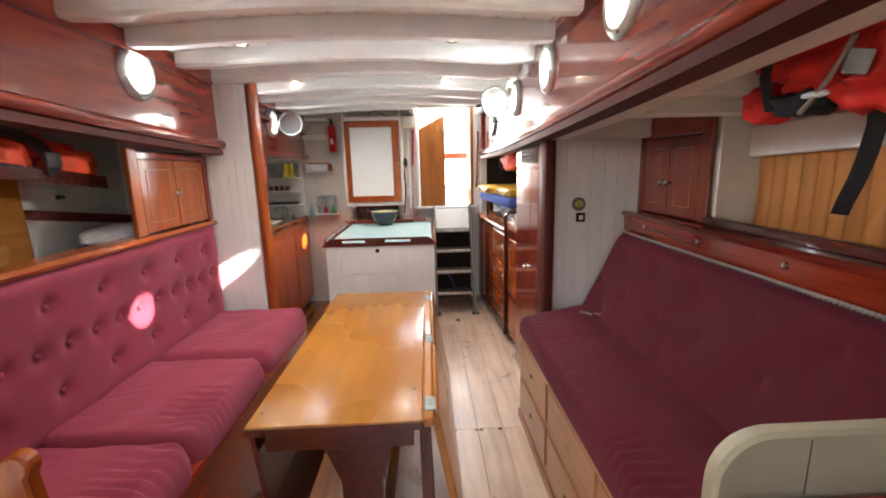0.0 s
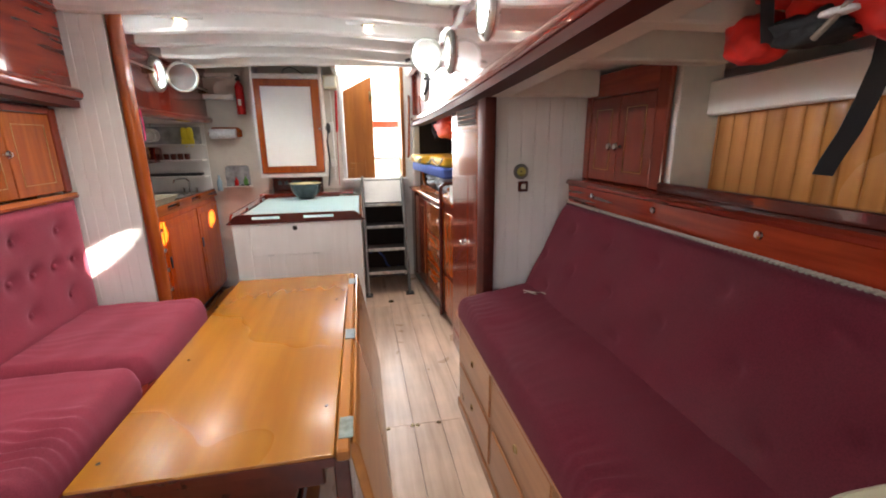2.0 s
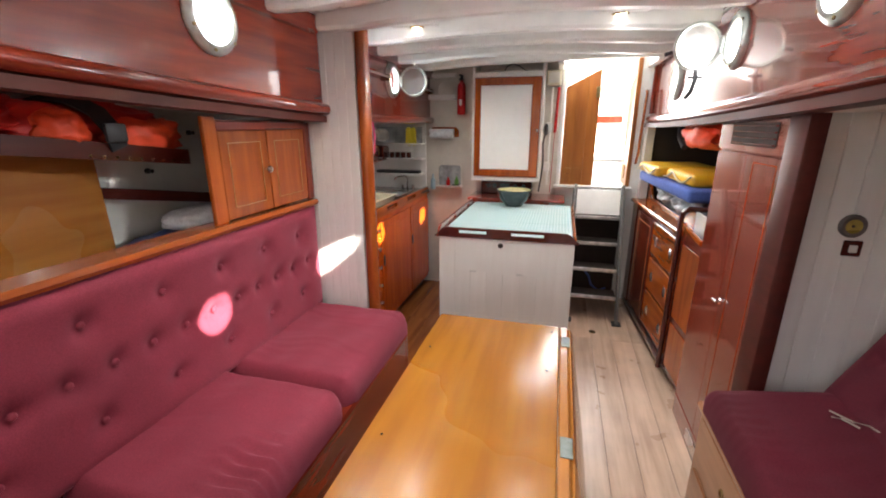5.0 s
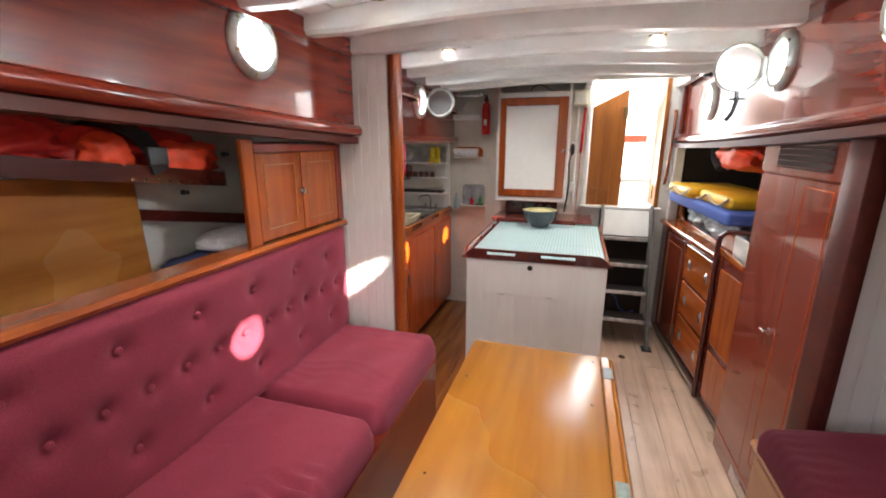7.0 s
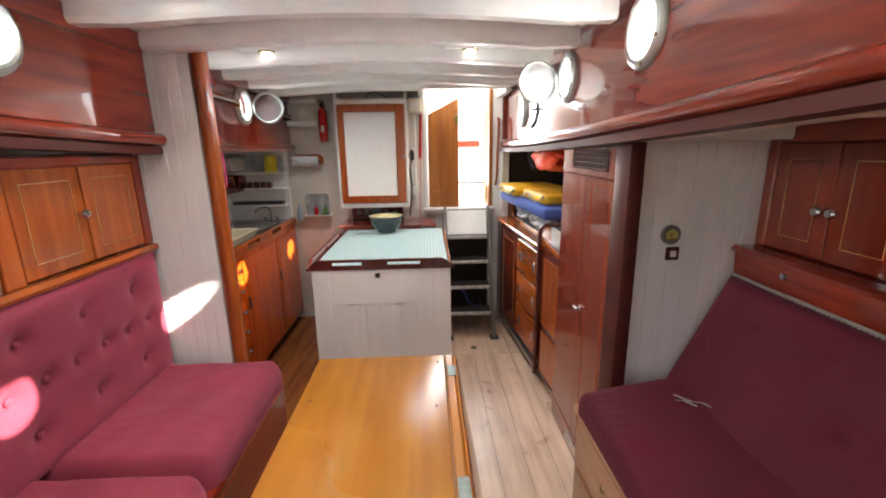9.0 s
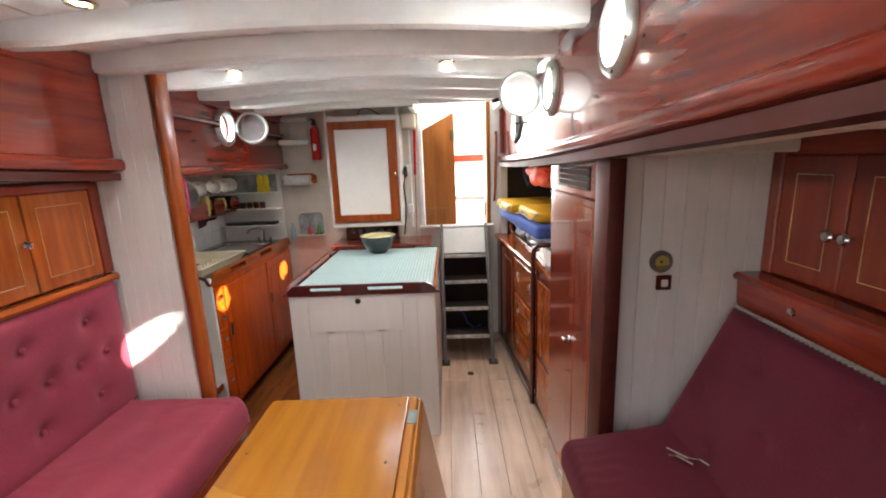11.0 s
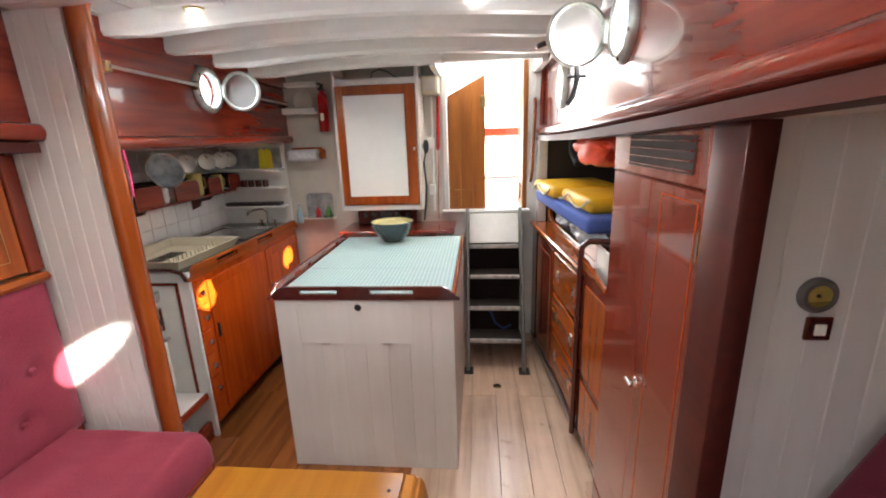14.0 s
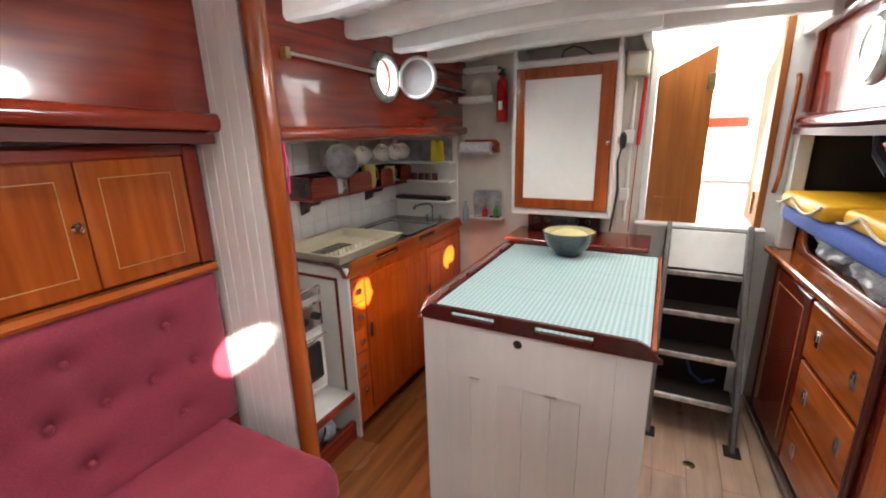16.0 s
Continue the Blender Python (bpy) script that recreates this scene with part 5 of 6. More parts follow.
bell = thing("red_lanyard", "red bound lanyard hanging beside the companionway", "lanyard", (-0.09, 4.44, 1.6))
part("binding", tube([(-0.088, 4.44, 1.80), (-0.09, 4.44, 1.74), (-0.095, 4.44, 1.60), (-0.10, 4.44, 1.44)], 0.011, 8), RED, bell)
part("line", tube([(-0.10, 4.44, 1.44), (-0.105, 4.44, 1.20), (-0.11, 4.44, 0.94)], 0.003, 6), RED, bell)

# ---- companionway ----
door = thing("door_1", "varnished wooden companionway door leaf with a slanted top", "door", (0.1, 4.48, 1.005), kind="structure")
for k in range(3):
    a, b = -0.03 + 0.0885 * k, -0.03 + 0.0885 * (k + 1)
    za, zb = 1.80 + 0.0445 * k, 1.80 + 0.0445 * (k + 1)
    part("plank", prism([(a + 0.0006, 1.006), (b - 0.0006, 1.006), (b - 0.0006, zb), (a + 0.0006, za)], "y", 4.472, 4.494, 0.0008), DOORWOOD, door)
part("back_panel", prism([(-0.028, 1.008), (0.234, 1.008), (0.234, 1.928), (-0.028, 1.80)], "y", 4.4945, 4.50, 0.0), DOORWOOD, door)
part("lock", box(0.205, 0.240, 4.462, 4.473, 1.715, 1.80, 0.004), BRASS, door, "brass lock case")
part("latch_knob", rod((0.222, 4.463, 1.76), (0.222, 4.44, 1.76), 0.009), BRASS, door)
part("batten", box(0.01, 0.16, 4.468, 4.4735, 1.145, 1.150, 0.001), INLAY, door)
for x in (0.0, 0.025, 0.05):
    part("screw", rod((x, 4.473, 1.10), (x, 4.4695, 1.10), 0.004, seg=8), BRASS, door)
structure("trim_companionway_left", box(-0.066, -0.032, 4.448, 4.53, 1.0, 2.05, 0.004), WHITE, "white painted companionway jamb", "trim")
structure("trim_companionway_right", box(0.498, 0.53, 4.448, 4.53, 1.0, 2.05, 0.004), DOORWOOD, "varnished companionway jamb", "trim")
structure("trim_companionway_sill", box(-0.08, 0.55, 4.40, 4.56, 0.985, 1.006, 0.005), WHITE, "white painted companionway sill", "trim")
structure("trim_cabin_side_end", box(0.604, 0.629, 4.385, 4.425, 1.585, 1.95, 0.004), MAHOGANY, "varnished mahogany upright at the end of the cabin side", "trim")
structure("trim_hatch_coaming_left", box(-0.10, -0.06, 4.04, 4.46, 1.93, 2.16, 0.004), WHITE, "white painted sliding hatch coaming", "trim")
structure("trim_hatch_coaming_right", box(0.56, 0.60, 4.04, 4.46, 1.93, 2.16, 0.004), WHITE, "white painted sliding hatch coaming", "trim")
structure("trim_hatch_coaming_front", box(-0.06, 0.56, 4.01, 4.05, 1.95, 2.12, 0.004), WHITE, "white painted sliding hatch coaming", "trim")
grab = thing("grab_rail", "upright varnished wooden grab rail beside the companionway", "grab rail", (0.59, 4.44, 1.5))
part("bar", tube([(0.56, 4.46, 1.20), (0.56, 4.435, 1.22), (0.565, 4.425, 1.28), (0.575, 4.425, 1.68), (0.578, 4.435, 1.74), (0.578, 4.46, 1.76)], 0.011, 10), ORANGE, grab)
hd = thing("open_door_leaf", "second varnished door leaf folded back on the jamb", "door", (0.52, 4.6, 1.0))
part("panel", prism([(4.53, 1.01), (4.80, 1.01), (4.80, 1.80), (4.53, 1.92)], "x", 0.50, 0.522, 0.003), DOORWOOD, hd)
part("bolt", rod((0.494, 4.58, 1.06), (0.494, 4.58, 1.18), 0.006), BRASS, hd)
part("hasp", box(0.49, 0.50, 4.56, 4.60, 1.14, 1.16, 0.002), BRASS, hd)

# assumed white canvas hood, added to block sun and glow white above the companionway
CANVAS = bpy.data.materials.new("white_canvas")
CANVAS.use_nodes = True
cnt = CANVAS.node_tree
weave = cnt.nodes.new("ShaderNodeTexNoise")
weave.inputs["Scale"].default_value = 60
tint = cnt.nodes.new("ShaderNodeValToRGB")
tint.color_ramp.elements[0].color, tint.color_ramp.elements[1].color = (0.7, 0.69, 0.66, 1), (0.82, 0.81, 0.78, 1)
cnt.links.new(weave.outputs["Fac"], tint.inputs[0])
thin = cnt.nodes.new("ShaderNodeBsdfTranslucent")
mixed = cnt.nodes.new("ShaderNodeMixShader")
mixed.inputs[0].default_value = 0.5
cnt.links.new(tint.outputs[0], cnt.nodes["Principled BSDF"].inputs["Base Color"])
cnt.links.new(tint.outputs[0], thin.inputs["Color"])
cnt.nodes["Principled BSDF"].inputs["Roughness"].default_value = 0.8
cnt.links.new(cnt.nodes["Principled BSDF"].outputs[0], mixed.inputs[1])
cnt.links.new(thin.outputs[0], mixed.inputs[2])
cnt.links.new(mixed.outputs[0], cnt.nodes["Material Output"].inputs[0])
hood = [(0.82, 2.03)] + [(0.23 + 0.59 * math.cos(radians(a)), 2.33 + 0.42 * math.sin(radians(a))) for a in range(10, 171, 16)] + [(-0.36, 2.03)]
inner = [(0.23 + (x - 0.23) * 0.99, z - 0.006) for x, z in hood[::-1]]
hd2 = thing("sprayhood", "assumed white canvas sprayhood, added to block sun and whiten the hatch view", "sprayhood", (0.23, 4.4, 2.03))
part("canopy", prism(hood + inner, "y", 3.95, 5.3, 0.0), CANVAS, hd2, smooth=40)
part("front_panel", prism(hood, "y", 3.94, 3.95, 0.0), CANVAS, hd2)

# cockpit outside
structure("ground_cockpit_sole", box(-1.3, 1.5, 4.56, 8.0, 0.55, 0.60, 0.0), WHITE, "white painted cockpit sole", "deck")
cs = thing("cockpit_seat", "white painted cockpit seat with a varnished rail", "cockpit seat", (0.4, 5.5, 0.6))
part("locker", box(0.16, 1.4, 5.2, 6.1, 0.60, 1.17, 0.01), WHITE, cs)
part("lid", box(0.14, 1.42, 5.18, 6.1, 1.17, 1.20, 0.006), WHITE, cs)
# raised far above seat height as a white screen hiding horizon and sky
part("backrest", box(-1.2, 1.4, 6.1, 6.16, 0.6, 2.3, 0.01), WHITE, cs)
part("rail", box(0.16, 0.62, 6.06, 6.10, 1.52, 1.60, 0.006), MAHOGANY, cs, "varnished wooden rail")
structure("wall_cockpit_left", box(-1.3, -1.25, 4.56, 8.0, 0.6, 1.5, 0.0), WHITE, "white painted cockpit side")
structure("wall_cockpit_right", box(1.45, 1.5, 4.56, 8.0, 0.6, 1.5, 0.0), WHITE, "white painted cockpit side")

# ---- companionway ladder ----
lad = thing("companionway_ladder", "steep ladder with dark treads and worn metal nosings", "ladder", (0.3, 4.1, 0))
for x in (0.105, 0.475):
    part("side_rail", prism([(3.865, 0.0), (3.925, 0.0), (4.375, 0.99), (4.36, 1.03), (4.325, 1.035), (4.30, 1.0)], "x", x - 0.012, x + 0.012, 0.004), DULL, lad, "worn grey side rail")
    part("foot", box(x - 0.035, x + 0.035, 3.85, 3.93, 0.0, 0.012, 0.003), BLACK, lad)
for k in range(4):
    z, y = 0.20 + 0.194 * k, 3.965 + 0.10 * k
    st = part("tread", box(0.117, 0.463, y, y + 0.16, z - 0.026, z - 0.002, 0.003), TREAD, lad)
    part("nosing", box(0.117, 0.463, y - 0.008, y + 0.010, z - 0.028, z + 0.001, 0.005, 2), NOSING, st, "worn aluminium nosing")
part("top_board", prism([(4.285, 0.79), (4.30, 0.79), (4.385, 0.985), (4.37, 0.985)], "x", 0.117, 0.463, 0.002), WHITE, lad, "white painted upper riser")
for x in (0.105, 0.475):
    part("hook", lathe([(0.0, 0.012), (0.012, 0.010), (0.014, 0.0)], Matrix.Translation((x, 4.322, 0.93)) @ Matrix.Rotation(radians(90), 4, "X"), 12), CHROME, lad)
# flat near-black sheet paints the shade behind the treads
structure("wall_under_ladder", box(0.09, 0.49, 4.435, 4.455, 0.0, 0.985, 0.002), GAP, "near-black sheet standing for the shaded engine opening behind the ladder")
solo("hose", tube([(0.14, 4.30, 0.30), (0.20, 4.28, 0.33), (0.27, 4.30, 0.25), (0.30, 4.31, 0.16), (0.36, 4.30, 0.12), (0.42, 4.32, 0.14)], 0.009, 8), BLUE, "blue hose in the engine space behind the ladder", "hose", smooth=60)
hr = thing("floor_hatch_ring", "small brass lifting ring let into the floorboards", "ring", (0.3, 3.75, 0), "floor rings")
part("plate", lathe([(0.0, 0.002), (0.022, 0.002), (0.026, 0.0)], Matrix.Translation((0.29, 3.72, 0)), 18), BRASS, hr)
part("ring", lathe([(0.013, 0.002), (0.013, 0.006), (0.018, 0.006), (0.018, 0.002)], Matrix.Translation((0.29, 3.72, 0)), 18), BRASS, hr)
for x in (0.15, 0.27, 0.295, 0.40):
    solo("floor_catch", lathe([(0.004, 0.003), (0.008, 0.003), (0.011, 0.0)], Matrix.Translation((x, 2.04, 0.0005)), 12), BRASS, "tiny brass floorboard catch", "catch", "floorboard catches")

# ---- galley ----
ga = thing("galley_counter", "orange varnished galley counter with drawers and cupboard doors", "counter", (-1.45, 3.8, 0))
part("body", box(-1.76, -1.235, 3.215, 4.455, 0.06, 0.915, 0.002), GALLEY_WOOD, ga)
part("toe_board", box(-1.30, -1.28, 3.22, 4.45, 0.0, 0.062, 0.002), GAP, ga)
part("worktop", box(-1.76, -1.237, 3.20, 4.455, 0.915, 0.93, 0.002), WORKTOP, ga, "grey metal worktop")
part("front_rail", slotted_rail(3.20, 4.455, [(3.42, 3.62), (3.85, 4.05)], ("x", -1.236), 0.022, 0.885, 0.955), ORANGE_Y, ga, "slotted varnished fiddle rail")
for k in range(5):
    z0 = 0.199 + 0.135 * k
    q = part("drawer", box(-1.236, -1.222, 3.217, 3.305, z0, z0 + 0.129, 0.003), GALLEY_WOOD, ga)
    part("knob", lathe([(0.008, 0.0), (0.007, 0.008), (0.015, 0.014), (0.016, 0.020), (0.0, 0.027)], Matrix.Translation((-1.222, 3.25, z0 + 0.066)) @ Matrix.Rotation(radians(90), 4, "Y"), 14), CHROME, q, "round chrome knob")
for a, b in ((3.325, 3.93), (3.945, 4.44)):
    q = part("door", box(-1.236, -1.222, a, b, 0.10, 0.845, 0.003), GALLEY_WOOD, ga)
    part("panel", box(-1.222, -1.219, a + 0.05, b - 0.05, 0.16, 0.79, 0.002), GALLEY_WOOD, q)
    part("latch", box(-1.222, -1.214, a + 0.012, a + 0.03, 0.52, 0.60, 0.002), BLACK, q)
# forward end of the counter: white facing with a dark edge, beside the stove
part("end_facing", box(-1.76, -1.225, 3.195, 3.2145, 0.0, 0.93, 0.004), WHITE, ga, "white painted counter end")
part("end_trim", tube([(-1.75, 3.185, 0.945), (-1.30, 3.185, 0.945), (-1.25, 3.185, 0.93), (-1.228, 3.185, 0.89)], 0.010, 8), DARKWOOD, ga)
for q in ((-1.30, -1.285, 0.27, 0.88), (-1.62, -1.285, 0.865, 0.88)):
    part("end_bead", box(q[0], q[1], 3.187, 3.195, q[2], q[3], 0.002), MAHOGANY_UP, ga)

niche = thing("stove_niche", "white lined stove recess with a mahogany plinth", "recess", (-1.5, 2.95, 0))
part("plinth", box(-1.27, -1.245, 2.70, 3.19, 0.0, 0.10, 0.003), MAHOGANY, niche)
part("shelf", box(-1.76, -1.25, 2.70, 3.19, 0.245, 0.27, 0.004), WHITE, niche)
part("shelf_edge", box(-1.25, -1.235, 2.70, 3.19, 0.235, 0.272, 0.003), MAHOGANY, niche)
part("side", box(-1.76, -1.25, 2.66, 2.70, 0.0, 1.0, 0.003), WHITE, niche)
solo("washing_up_bowl", lathe([(0.0, 0.0), (0.09, 0.0), (0.115, 0.10), (0.12, 0.105), (0.112, 0.10), (0.086, 0.006), (0.0, 0.006)], Matrix.Translation((-1.42, 2.98, 0.0)), 24), NAVY, "dark blue plastic bowl on the floor of the recess", "bowl")
solo("cloth_bundle", blob(-1.42, 3.10, 0.06, 0.09, 0.06, 0.06, 3.0), PILLOW, "pale folded cloth in the recess", "cloth", smooth=60)

stove = thing("stove", "white enamelled galley stove with oven and steel trim", "stove", (-1.55, 2.95, 0.27))
part("oven_body", box(-1.74, -1.42, 2.74, 3.12, 0.30, 0.80, 0.012), CERAMIC, stove)
od = part("oven_door", box(-1.42, -1.395, 2.76, 3.10, 0.34, 0.63, 0.015), CERAMIC, stove)
part("window", box(-1.395, -1.391, 2.80, 3.06, 0.40, 0.59, 0.01), BLACK, od, "dark oven glass")
part("handle", rod((-1.37, 2.78, 0.625), (-1.37, 3.08, 0.625), 0.008), CHROME, od)
part("control_panel", box(-1.42, -1.40, 2.75, 3.11, 0.65, 0.78, 0.008), CHROME, stove)
for y in (2.82, 2.90, 2.98, 3.06):
    part("control_knob", lathe([(0.020, 0.0), (0.018, 0.018), (0.0, 0.020)], Matrix.Translation((-1.40, y, 0.715)) @ Matrix.Rotation(radians(90), 4, "Y"), 16), BLACK, stove)
part("hob", box(-1.73, -1.40, 2.75, 3.11, 0.80, 0.812, 0.004), STEEL, stove)
part("pot_rail", tube([(-1.40, 2.76, 0.815), (-1.40, 2.76, 0.85), (-1.39, 2.77, 0.86), (-1.39, 3.09, 0.86), (-1.40, 3.10, 0.85), (-1.40, 3.10, 0.815)], 0.006, 8), CHROME, stove)
part("foot", box(-1.70, -1.45, 2.78, 3.08, 0.27, 0.30, 0.004), STEEL, stove)
solo("kettle", lathe([(0.0, 0.0), (0.085, 0.0), (0.09, 0.03), (0.075, 0.09), (0.03, 0.115), (0.012, 0.12), (0.012, 0.135), (0.0, 0.138)], Matrix.Translation((-1.52, 2.90, 0.813)), 28), CHROME, "polished metal kettle on the stove", "kettle", smooth=60)
stove.location = stove.location + Vector((0.05, 0.035, 0))
bpy.data.objects["kettle"].location = (0.05, 0.035, 0)

# tiled wall behind the counter
tw = structure("wall_galley_tiled", box(-1.80, -1.768, 2.66, 4.46, 0.0, 1.55, 0.0), CREAM, "white tiled wall behind the galley counter")
pieces("tile", [(-1.768, 2.67 + 0.112 * i, 0.935 + 0.112 * j) for i in range(16) for j in range(5)], box(0, 0.006, 0, 0.110, 0, 0.110, 0.0015), TILE, tw)
structure("ceiling_galley_soffit", box(-1.80, -1.24, 2.66, 4.46, 1.515, 1.53, 0.002), WHITE, "white painted soffit over the galley counter", "ceiling")

rk = thing("crockery_rack", "dark mahogany crockery rack with shaped dividers on the tiles", "rack", (-1.70, 3.8, 1.12))
part("shelf_board", box(-1.762, -1.585, 3.40, 4.42, 1.195, 1.21, 0.003), MAHOGANY, rk)
part("back_board", box(-1.762, -1.752, 3.40, 4.42, 1.21, 1.33, 0.002), DARKWOOD, rk)
for y in (3.40, 3.56, 3.84, 4.10, 4.408):
    part("divider", prism([(-1.75, 1.21), (-1.60, 1.21), (-1.60, 1.305), (-1.615, 1.32), (-1.75, 1.325)], "y", y, y + 0.012, 0.002), DARKWOOD, rk)
for a, b in ((3.40, 3.60), (3.70, 3.92), (4.02, 4.16), (4.26, 4.40)):
    part("front_board", prism([(a, 1.21), (b, 1.21), (b, 1.295), (b - 0.02, 1.318), (a + 0.02, 1.318), (a, 1.295)], "x", -1.598, -1.586, 0.002), MAHOGANY, rk)
for y in (3.46, 4.05):
    part("bracket", prism([(-1.755, 1.195), (-1.60, 1.195), (-1.62, 1.17), (-1.69, 1.155), (-1.70, 1.125), (-1.755, 1.10)], "y", y, y + 0.02, 0.002), DARKWOOD, rk)


def mug(x, y, z, r, h, mat, label):
    m = thing("mug", label, "mug", (x, y, z), "crockery in the rack")
    part("cup", lathe([(0.0, 0.0), (r * 0.85, 0.0), (r, h * 0.15), (r, h), (r * 0.92, h), (r * 0.92, 0.01), (0.0, 0.008)], Matrix.Translation((x, y, z)), 22), mat, m, smooth=60)
    part("handle", tube([(x + 0.3 * r, y + 0.95 * r, z + h * 0.8), (x + 0.45 * r, y + 1.5 * r, z + h * 0.75), (x + 0.45 * r, y + 1.55 * r, z + h * 0.35), (x + 0.3 * r, y + 0.95 * r, z + h * 0.2)], 0.006, 8), mat, m, smooth=60)


mug(-1.64, 3.65, 1.211, 0.038, 0.085, CERAMIC, "white mug with a dark band standing in the rack")
mug(-1.645, 3.97, 1.211, 0.045, 0.14, YCERAMIC, "tall yellow jug standing in the rack")
mug(-1.65, 4.215, 1.211, 0.036, 0.11, YCERAMIC, "yellow jug standing in the rack")
mug(-1.68, 3.80, 1.211, 0.035, 0.12, CERAMIC, "white mug standing in the rack")
for y, x in ((3.70, -1.66), (3.85, -1.60), (4.08, -1.62), (4.20, -1.60), (4.31, -1.61)):
    m = Matrix.Translation((x, y, 1.415)) @ Matrix.Rotation(radians(-42), 4, "Z") @ Matrix.Rotation(radians(78), 4, "Y")
    c = thing("hanging_cup", "white cup hanging from a hook under the soffit", "cup", (x, y, 1.415), "hanging cups")
    part("cup", lathe([(0.0, -0.05), (0.03, -0.05), (0.05, -0.02), (0.055, 0.03), (0.051, 0.03), (0.045, -0.02), (0.0, -0.042)], m, 22), CERAMIC, c, smooth=60)
    part("hook", tube([(x, y, 1.515), (x, y, 1.46), (x + 0.01, y, 1.44), (x + 0.02, y, 1.45)], 0.003, 6), BRASS, c)
sv = thing("sieve", "wire kitchen sieve hanging over the rack", "sieve", (-1.56, 3.62, 1.40))
m = Matrix.Translation((-1.56, 3.62, 1.395)) @ Matrix.Rotation(radians(-30), 4, "Z") @ Matrix.Rotation(radians(75), 4, "Y")
part("mesh_bowl", lathe([(0.0, -0.06), (0.05, -0.05), (0.085, -0.02), (0.095, 0.0), (0.092, 0.0), (0.082, -0.02), (0.048, -0.046), (0.0, -0.056)], m, 26), PLASTICBAG, sv, smooth=60)
part("rim", lathe([(0.092, 0.0), (0.099, 0.004), (0.099, -0.004), (0.092, 0.0)], m, 26), STEEL, sv)
gl = thing("rubber_gloves", "pair of yellow rubber gloves hung up to dry", "gloves", (-1.36, 4.41, 1.4))
for s in (0, 1):
    gx = -1.385 + 0.045 * s
    part("glove", join(blob(gx, 4.385, 1.43, 0.028, 0.012, 0.055, 2.0 + s, 0.1, 3), *[tube([(gx - 0.022 + 0.014 * f, 4.385, 1.39), (gx - 0.024 + 0.016 * f, 4.383, 1.345 - 0.012 * (f % 3))], 0.0085, 8) for f in range(4)]), LEMON, gl, smooth=60)

# shelves in the aft corner of the galley
ck = thing("corner_shelves", "white painted corner shelves with dark knives and boards", "shelves", (-1.55, 4.4, 1.0))
part("back", box(-1.76, -1.24, 4.44, 4.458, 0.93, 1.51, 0.002), WHITE, ck)
for z in (1.06, 1.20, 1.33):
    part("shelf", box(-1.74, -1.25, 4.33, 4.44, z, z + 0.014, 0.002), WHITE, ck)
# recess shade painted as a flat grey sheet on the back board
part("recess", box(-1.72, -1.27, 4.434, 4.4405, 1.345, 1.49, 0.001), PLASTICBAG, ck, "flat grey sheet whose colour stands for a shaded recess")
solo("knife_tray", box(-1.70, -1.28, 4.345, 4.42, 1.0745, 1.10, 0.004), BLACK, "dark tray of knives on the corner shelf", "tray")
solo("tin_row", join(*[lathe([(0.0, 0.0), (0.022, 0.0), (0.022, 0.05), (0.0, 0.05)], Matrix.Translation((-1.66 + 0.055 * k, 4.38, 1.2145)), 14) for k in range(6)]), DARKWOOD, "row of small dark tins on the corner shelf", "tins")
dr_ = thing("dish_drainer", "cream plastic dish drainer on the worktop", "dish drainer", (-1.5, 3.55, 0.93))
def drainer_ring(k):
    """Rectangle of the drainer at height fraction k, flaring upwards."""
    g = 0.03 * (1 - k)
    return [(-1.71 + g, 3.20 + g), (-1.265 - g, 3.20 + g), (-1.265 - g, 3.745 - g), (-1.71 + g, 3.745 - g)]


def drainer_shell():
    bm = bmesh.new()
    rings = []
    for k, h, inset in ((0, 0.931, 0.0), (1, 0.978, 0.0), (1.2, 0.984, 0.0), (1.2, 0.986, 0.006), (1, 0.98, 0.02), (0, 0.938, 0.008)):
        cx, cy = -1.4875, 3.4725
        rings.append([bm.verts.new((x + math.copysign(inset, cx - x), y + math.copysign(inset, cy - y), h)) for x, y in drainer_ring(k)])
    for p, q in zip(rings, rings[1:]):
        for i in range(4):
            bm.faces.new((p[i], p[(i + 1) % 4], q[(i + 1) % 4], q[i]))
    bm.faces.new(rings[0][::-1])
    bm.faces.new(rings[-1])
    bmesh.ops.recalc_face_normals(bm, faces=bm.faces)
    return bm


part("tray", drainer_shell(), DRAINER, dr_)
for k in range(9):
    # near-black bars paint the shade in the drain slots
    part("slot", box(-1.575, -1.475, 3.33 + 0.026 * k, 3.341 + 0.026 * k, 0.939, 0.942, 0.001), GAP, dr_, "near-black bar standing for a shaded drain slot")
for k in range(14):
    part("peg", box(-1.41, -1.402, 3.25 + 0.034 * k, 3.258 + 0.034 * k, 0.938, 0.962, 0.001), DRAINER, dr_)

snk = thing("sink", "stainless steel galley sink with a curved tap", "sink", (-1.5, 4.05, 0.93))
part("basin", join(box(-1.70, -1.68, 3.87, 4.25, 0.932, 0.942, 0.003), box(-1.32, -1.30, 3.87, 4.25, 0.932, 0.942, 0.003), box(-1.68, -1.32, 3.87, 3.89, 0.932, 0.942, 0.003), box(-1.68, -1.32, 4.23, 4.25, 0.932, 0.942, 0.003), box(-1.68, -1.32, 3.89, 4.23, 0.931, 0.934, 0.0)), CHROME, snk)
part("tap", tube([(-1.40, 4.36, 0.93), (-1.40, 4.36, 1.03), (-1.41, 4.34, 1.055), (-1.44, 4.27, 1.06), (-1.46, 4.22, 1.05), (-1.465, 4.21, 1.03)], 0.008, 10), CHROME, snk)
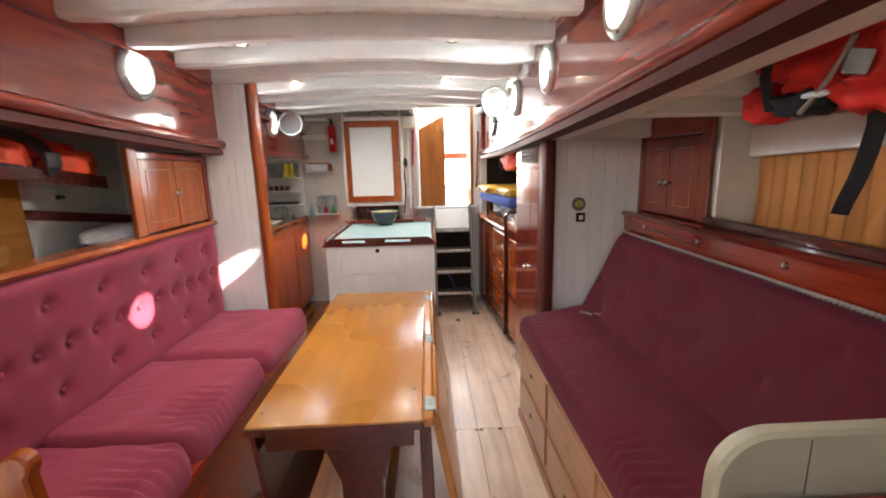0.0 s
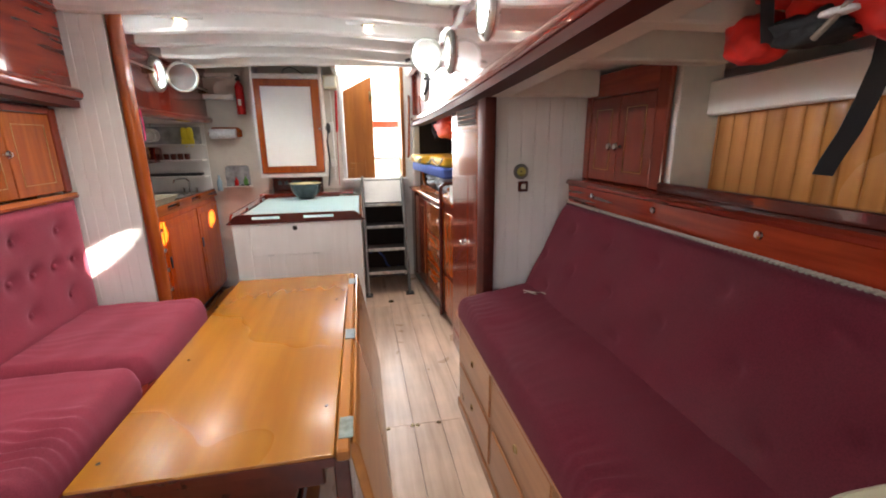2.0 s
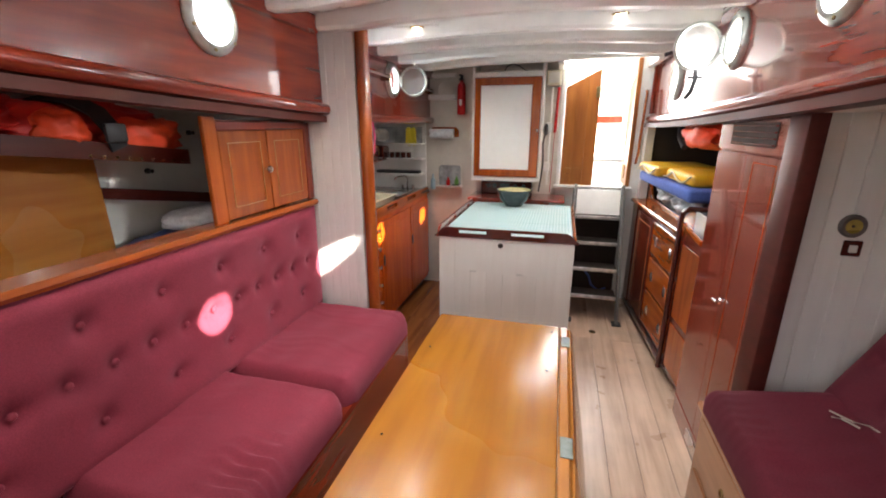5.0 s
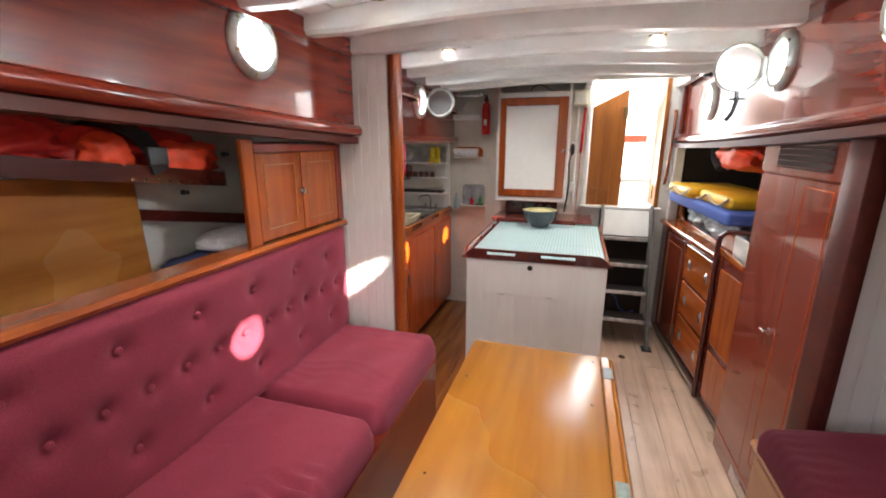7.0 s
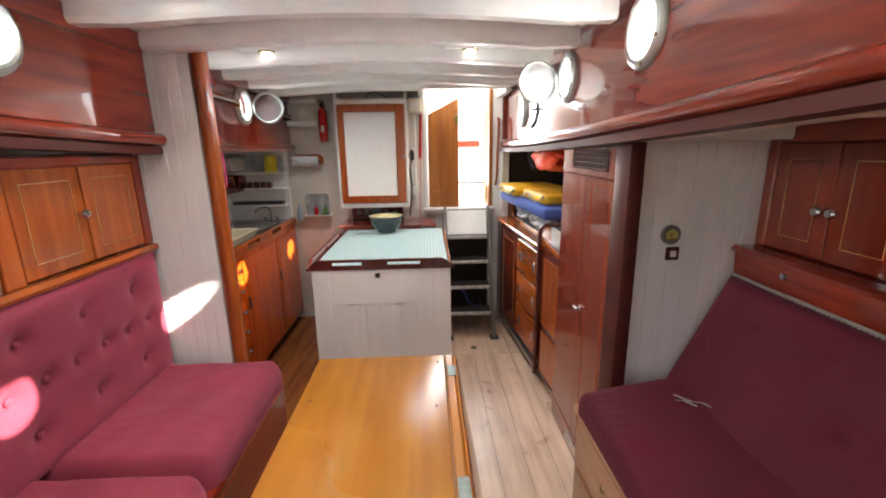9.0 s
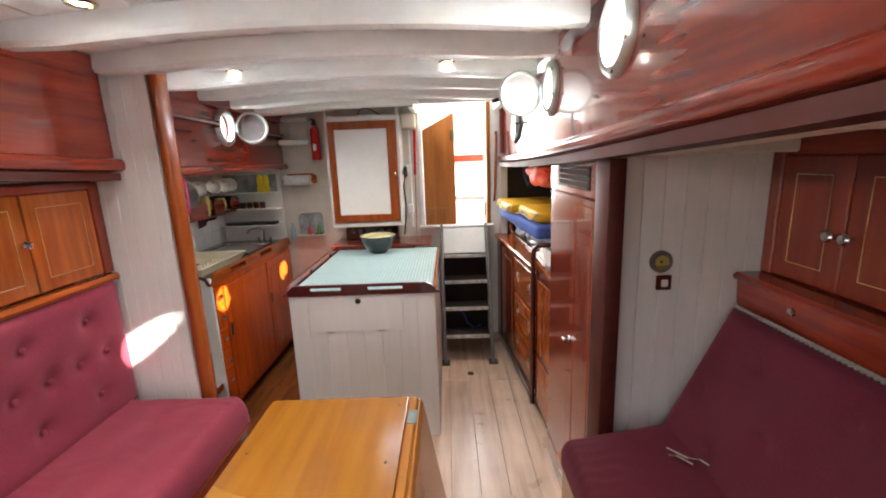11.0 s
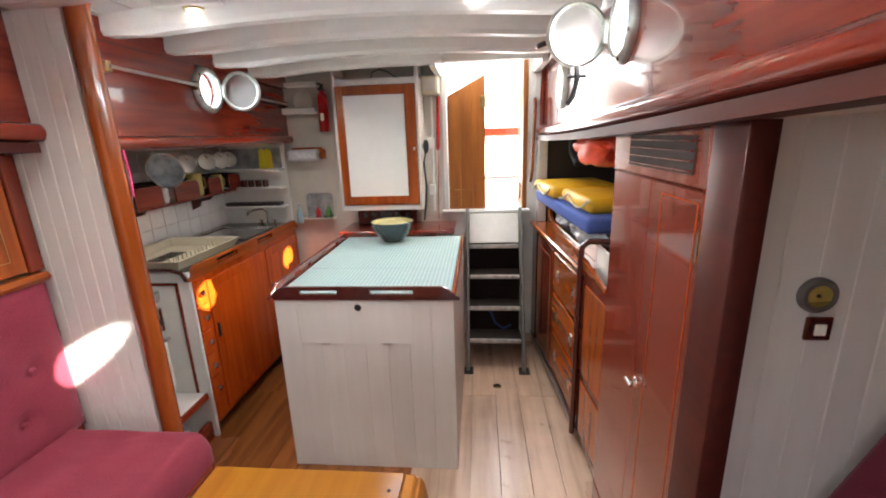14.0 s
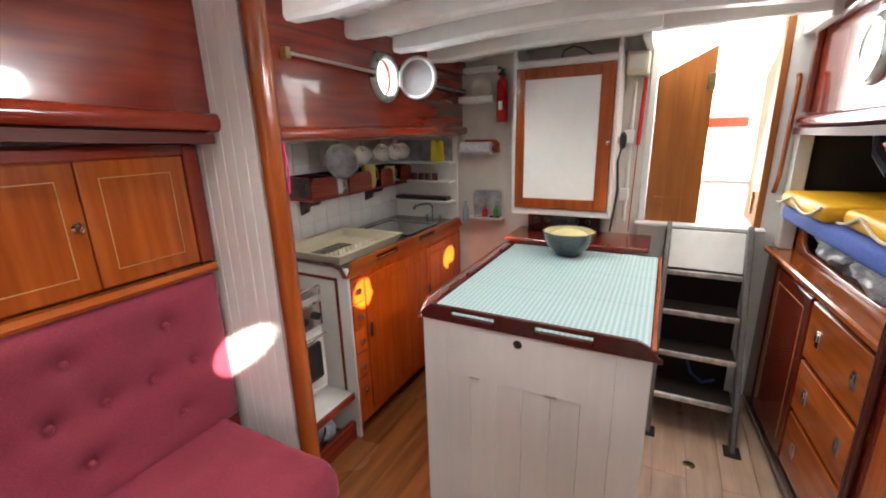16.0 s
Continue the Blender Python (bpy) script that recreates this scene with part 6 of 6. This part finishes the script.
for x in (-1.45, -1.35):
    part("tap_handle", lathe([(0.012, 0.0), (0.010, 0.03), (0.018, 0.035), (0.0, 0.045)], Matrix.Translation((x, 4.37, 0.93)), 12), CHROME, snk)

# aft bulkhead furniture of the galley
ex = thing("fire_extinguisher", "red fire extinguisher on the galley bulkhead", "extinguisher", (-0.90, 4.41, 1.6))
em = Matrix.Translation((-0.90, 4.405, 1.59))
part("cylinder", lathe([(0.0, 0.0), (0.032, 0.0), (0.036, 0.01), (0.036, 0.22), (0.03, 0.25), (0.016, 0.265), (0.016, 0.28), (0.0, 0.28)], em, 24), RED, ex, smooth=50)
part("label_band", box(-0.912, -0.888, 4.366, 4.371, 1.665, 1.715, 0.001), CERAMIC, ex, "pale printed label")
part("valve", join(box(-0.915, -0.885, 4.37, 4.43, 1.865, 1.885, 0.004), rod((-0.90, 4.405, 1.86), (-0.90, 4.405, 1.90), 0.012), box(-0.912, -0.888, 4.345, 4.43, 1.90, 1.912, 0.003)), BLACK, ex)
sh = thing("bulkhead_shelf", "small white fiddled shelf on the galley bulkhead", "shelf", (-1.07, 4.42, 1.72))
part("board", box(-1.19, -0.95, 4.38, 4.459, 1.715, 1.73, 0.003), WHITE, sh)
part("fiddle", box(-1.19, -0.95, 4.372, 4.38, 1.715, 1.755, 0.003), WHITE, sh)
part("upper_board", box(-1.19, -0.95, 4.40, 4.459, 1.90, 1.93, 0.003), WHITE, sh)
solo("plate", lathe([(0.0, 0.004), (0.04, 0.004), (0.07, 0.014), (0.072, 0.012), (0.042, 0.0), (0.0, 0.0)], Matrix.Translation((-1.04, 4.42, 1.80)) @ Matrix.Rotation(radians(80), 4, "X"), 26), CREAM, "pale plate standing on the bulkhead shelf", "plate")
pt = thing("paper_towel", "white paper towel roll on a wooden holder", "paper towel", (-1.07, 4.41, 1.43))
part("backboard", prism([(-1.20, 1.40), (-0.93, 1.40), (-0.93, 1.46), (-0.96, 1.485), (-1.17, 1.485), (-1.20, 1.46)], "y", 4.44, 4.459, 0.003), ORANGE_Y, pt)
part("roll", rod((-1.18, 4.40, 1.43), (-0.97, 4.40, 1.43), 0.042, seg=26), PILLOW, pt)
for x in (-1.195, -0.96):
    part("arm", box(x, x + 0.014, 4.385, 4.44, 1.415, 1.445, 0.003), ORANGE_Y, pt)
ni = thing("bottle_niche", "arched recess edge in the bulkhead holding bottles", "niche", (-1.01, 4.45, 0.97))
# no hollow here: grey colour stands for the niche's inner shade
part("backing", prism([(-1.12, 0.97), (-0.905, 0.97)] + arc(-0.935, 1.125, 0.03, 0, 90, 5) + arc(-1.09, 1.125, 0.03, 90, 180, 5), "y", 4.452, 4.4595, 0.0), PLASTICBAG, ni, "flat grey sheet whose colour stands for the shaded niche back")
part("rim", tube([(-1.12, 4.452, 0.97), (-1.12, 4.452, 1.125), (-1.11, 4.452, 1.147), (-1.09, 4.452, 1.155), (-0.935, 4.452, 1.155), (-0.914, 4.452, 1.147), (-0.905, 4.452, 1.125), (-0.905, 4.452, 0.97)], 0.006, 8), CREAM, ni)
part("sill", box(-1.13, -0.895, 4.38, 4.459, 0.955, 0.97, 0.003), CREAM, ni)
GREEN = shade("green_plastic", (0.10, 0.30, 0.05), 0.3)
for x, h, r, mt, nm in ((-1.165, 0.14, 0.022, CLEARBLUE, "pale blue washing-up bottle"), (-1.02, 0.075, 0.018, RED, "small red bottle"), (-0.94, 0.085, 0.02, GREEN, "small green bottle")):
    solo("bottle", lathe([(0.0, 0.0), (r, 0.0), (r, h * 0.6), (r * 0.4, h * 0.8), (r * 0.4, h), (0.0, h)], Matrix.Translation((x, 4.415, 0.971 if x > -1.13 else 0.93)), 16), mt, nm + " by the galley bulkhead", "bottle", "bottles in the galley", smooth=50)
solo("knife", join(box(-1.10, -0.98, 4.40, 4.415, 0.9705, 0.974, 0.001), box(-0.98, -0.91, 4.396, 4.42, 0.9705, 0.984, 0.003)), BLACK, "dark handled kitchen knife on the niche sill", "knife")
hk = thing("hook_board", "narrow mahogany board with a row of white cup hooks", "hooks", (-1.05, 2.67, 1.0))
part("board", prism([(-1.066, 1.0), (-1.034, 1.0), (-1.034, 1.25), (-1.042, 1.275), (-1.058, 1.285), (-1.066, 1.285)], "y", 2.662, 2.70, 0.002), MAHOGANY_UP, hk)
for k in range(7):
    z = 1.02 + 0.036 * k
    part("hook", tube([(-1.034, 2.69, z + 0.012), (-1.022, 2.69, z + 0.014), (-1.016, 2.69, z + 0.004), (-1.022, 2.69, z - 0.006), (-1.034, 2.69, z - 0.006)], 0.0035, 6), CERAMIC, hk)

# tea towel on the post
tt = thing("tea_towel", "white tea towel with a pink edge hung by the post", "tea towel", (-1.02, 2.72, 1.4))
part("cloth", puffed(6, 14, lambda u, v, h: (-0.958 - 0.03 * u + 0.006 * math.sin(7 * v), 2.662 + 0.02 * u + h * 0.3, 1.36 + 0.16 * v), [], 0.02, 0.004, 2.0), PILLOW, tt, smooth=60)
part("hem", tube([(-0.952, 2.664, 1.37), (-0.947, 2.664, 1.44), (-0.952, 2.662, 1.52)], 0.004, 6), PINK, tt)
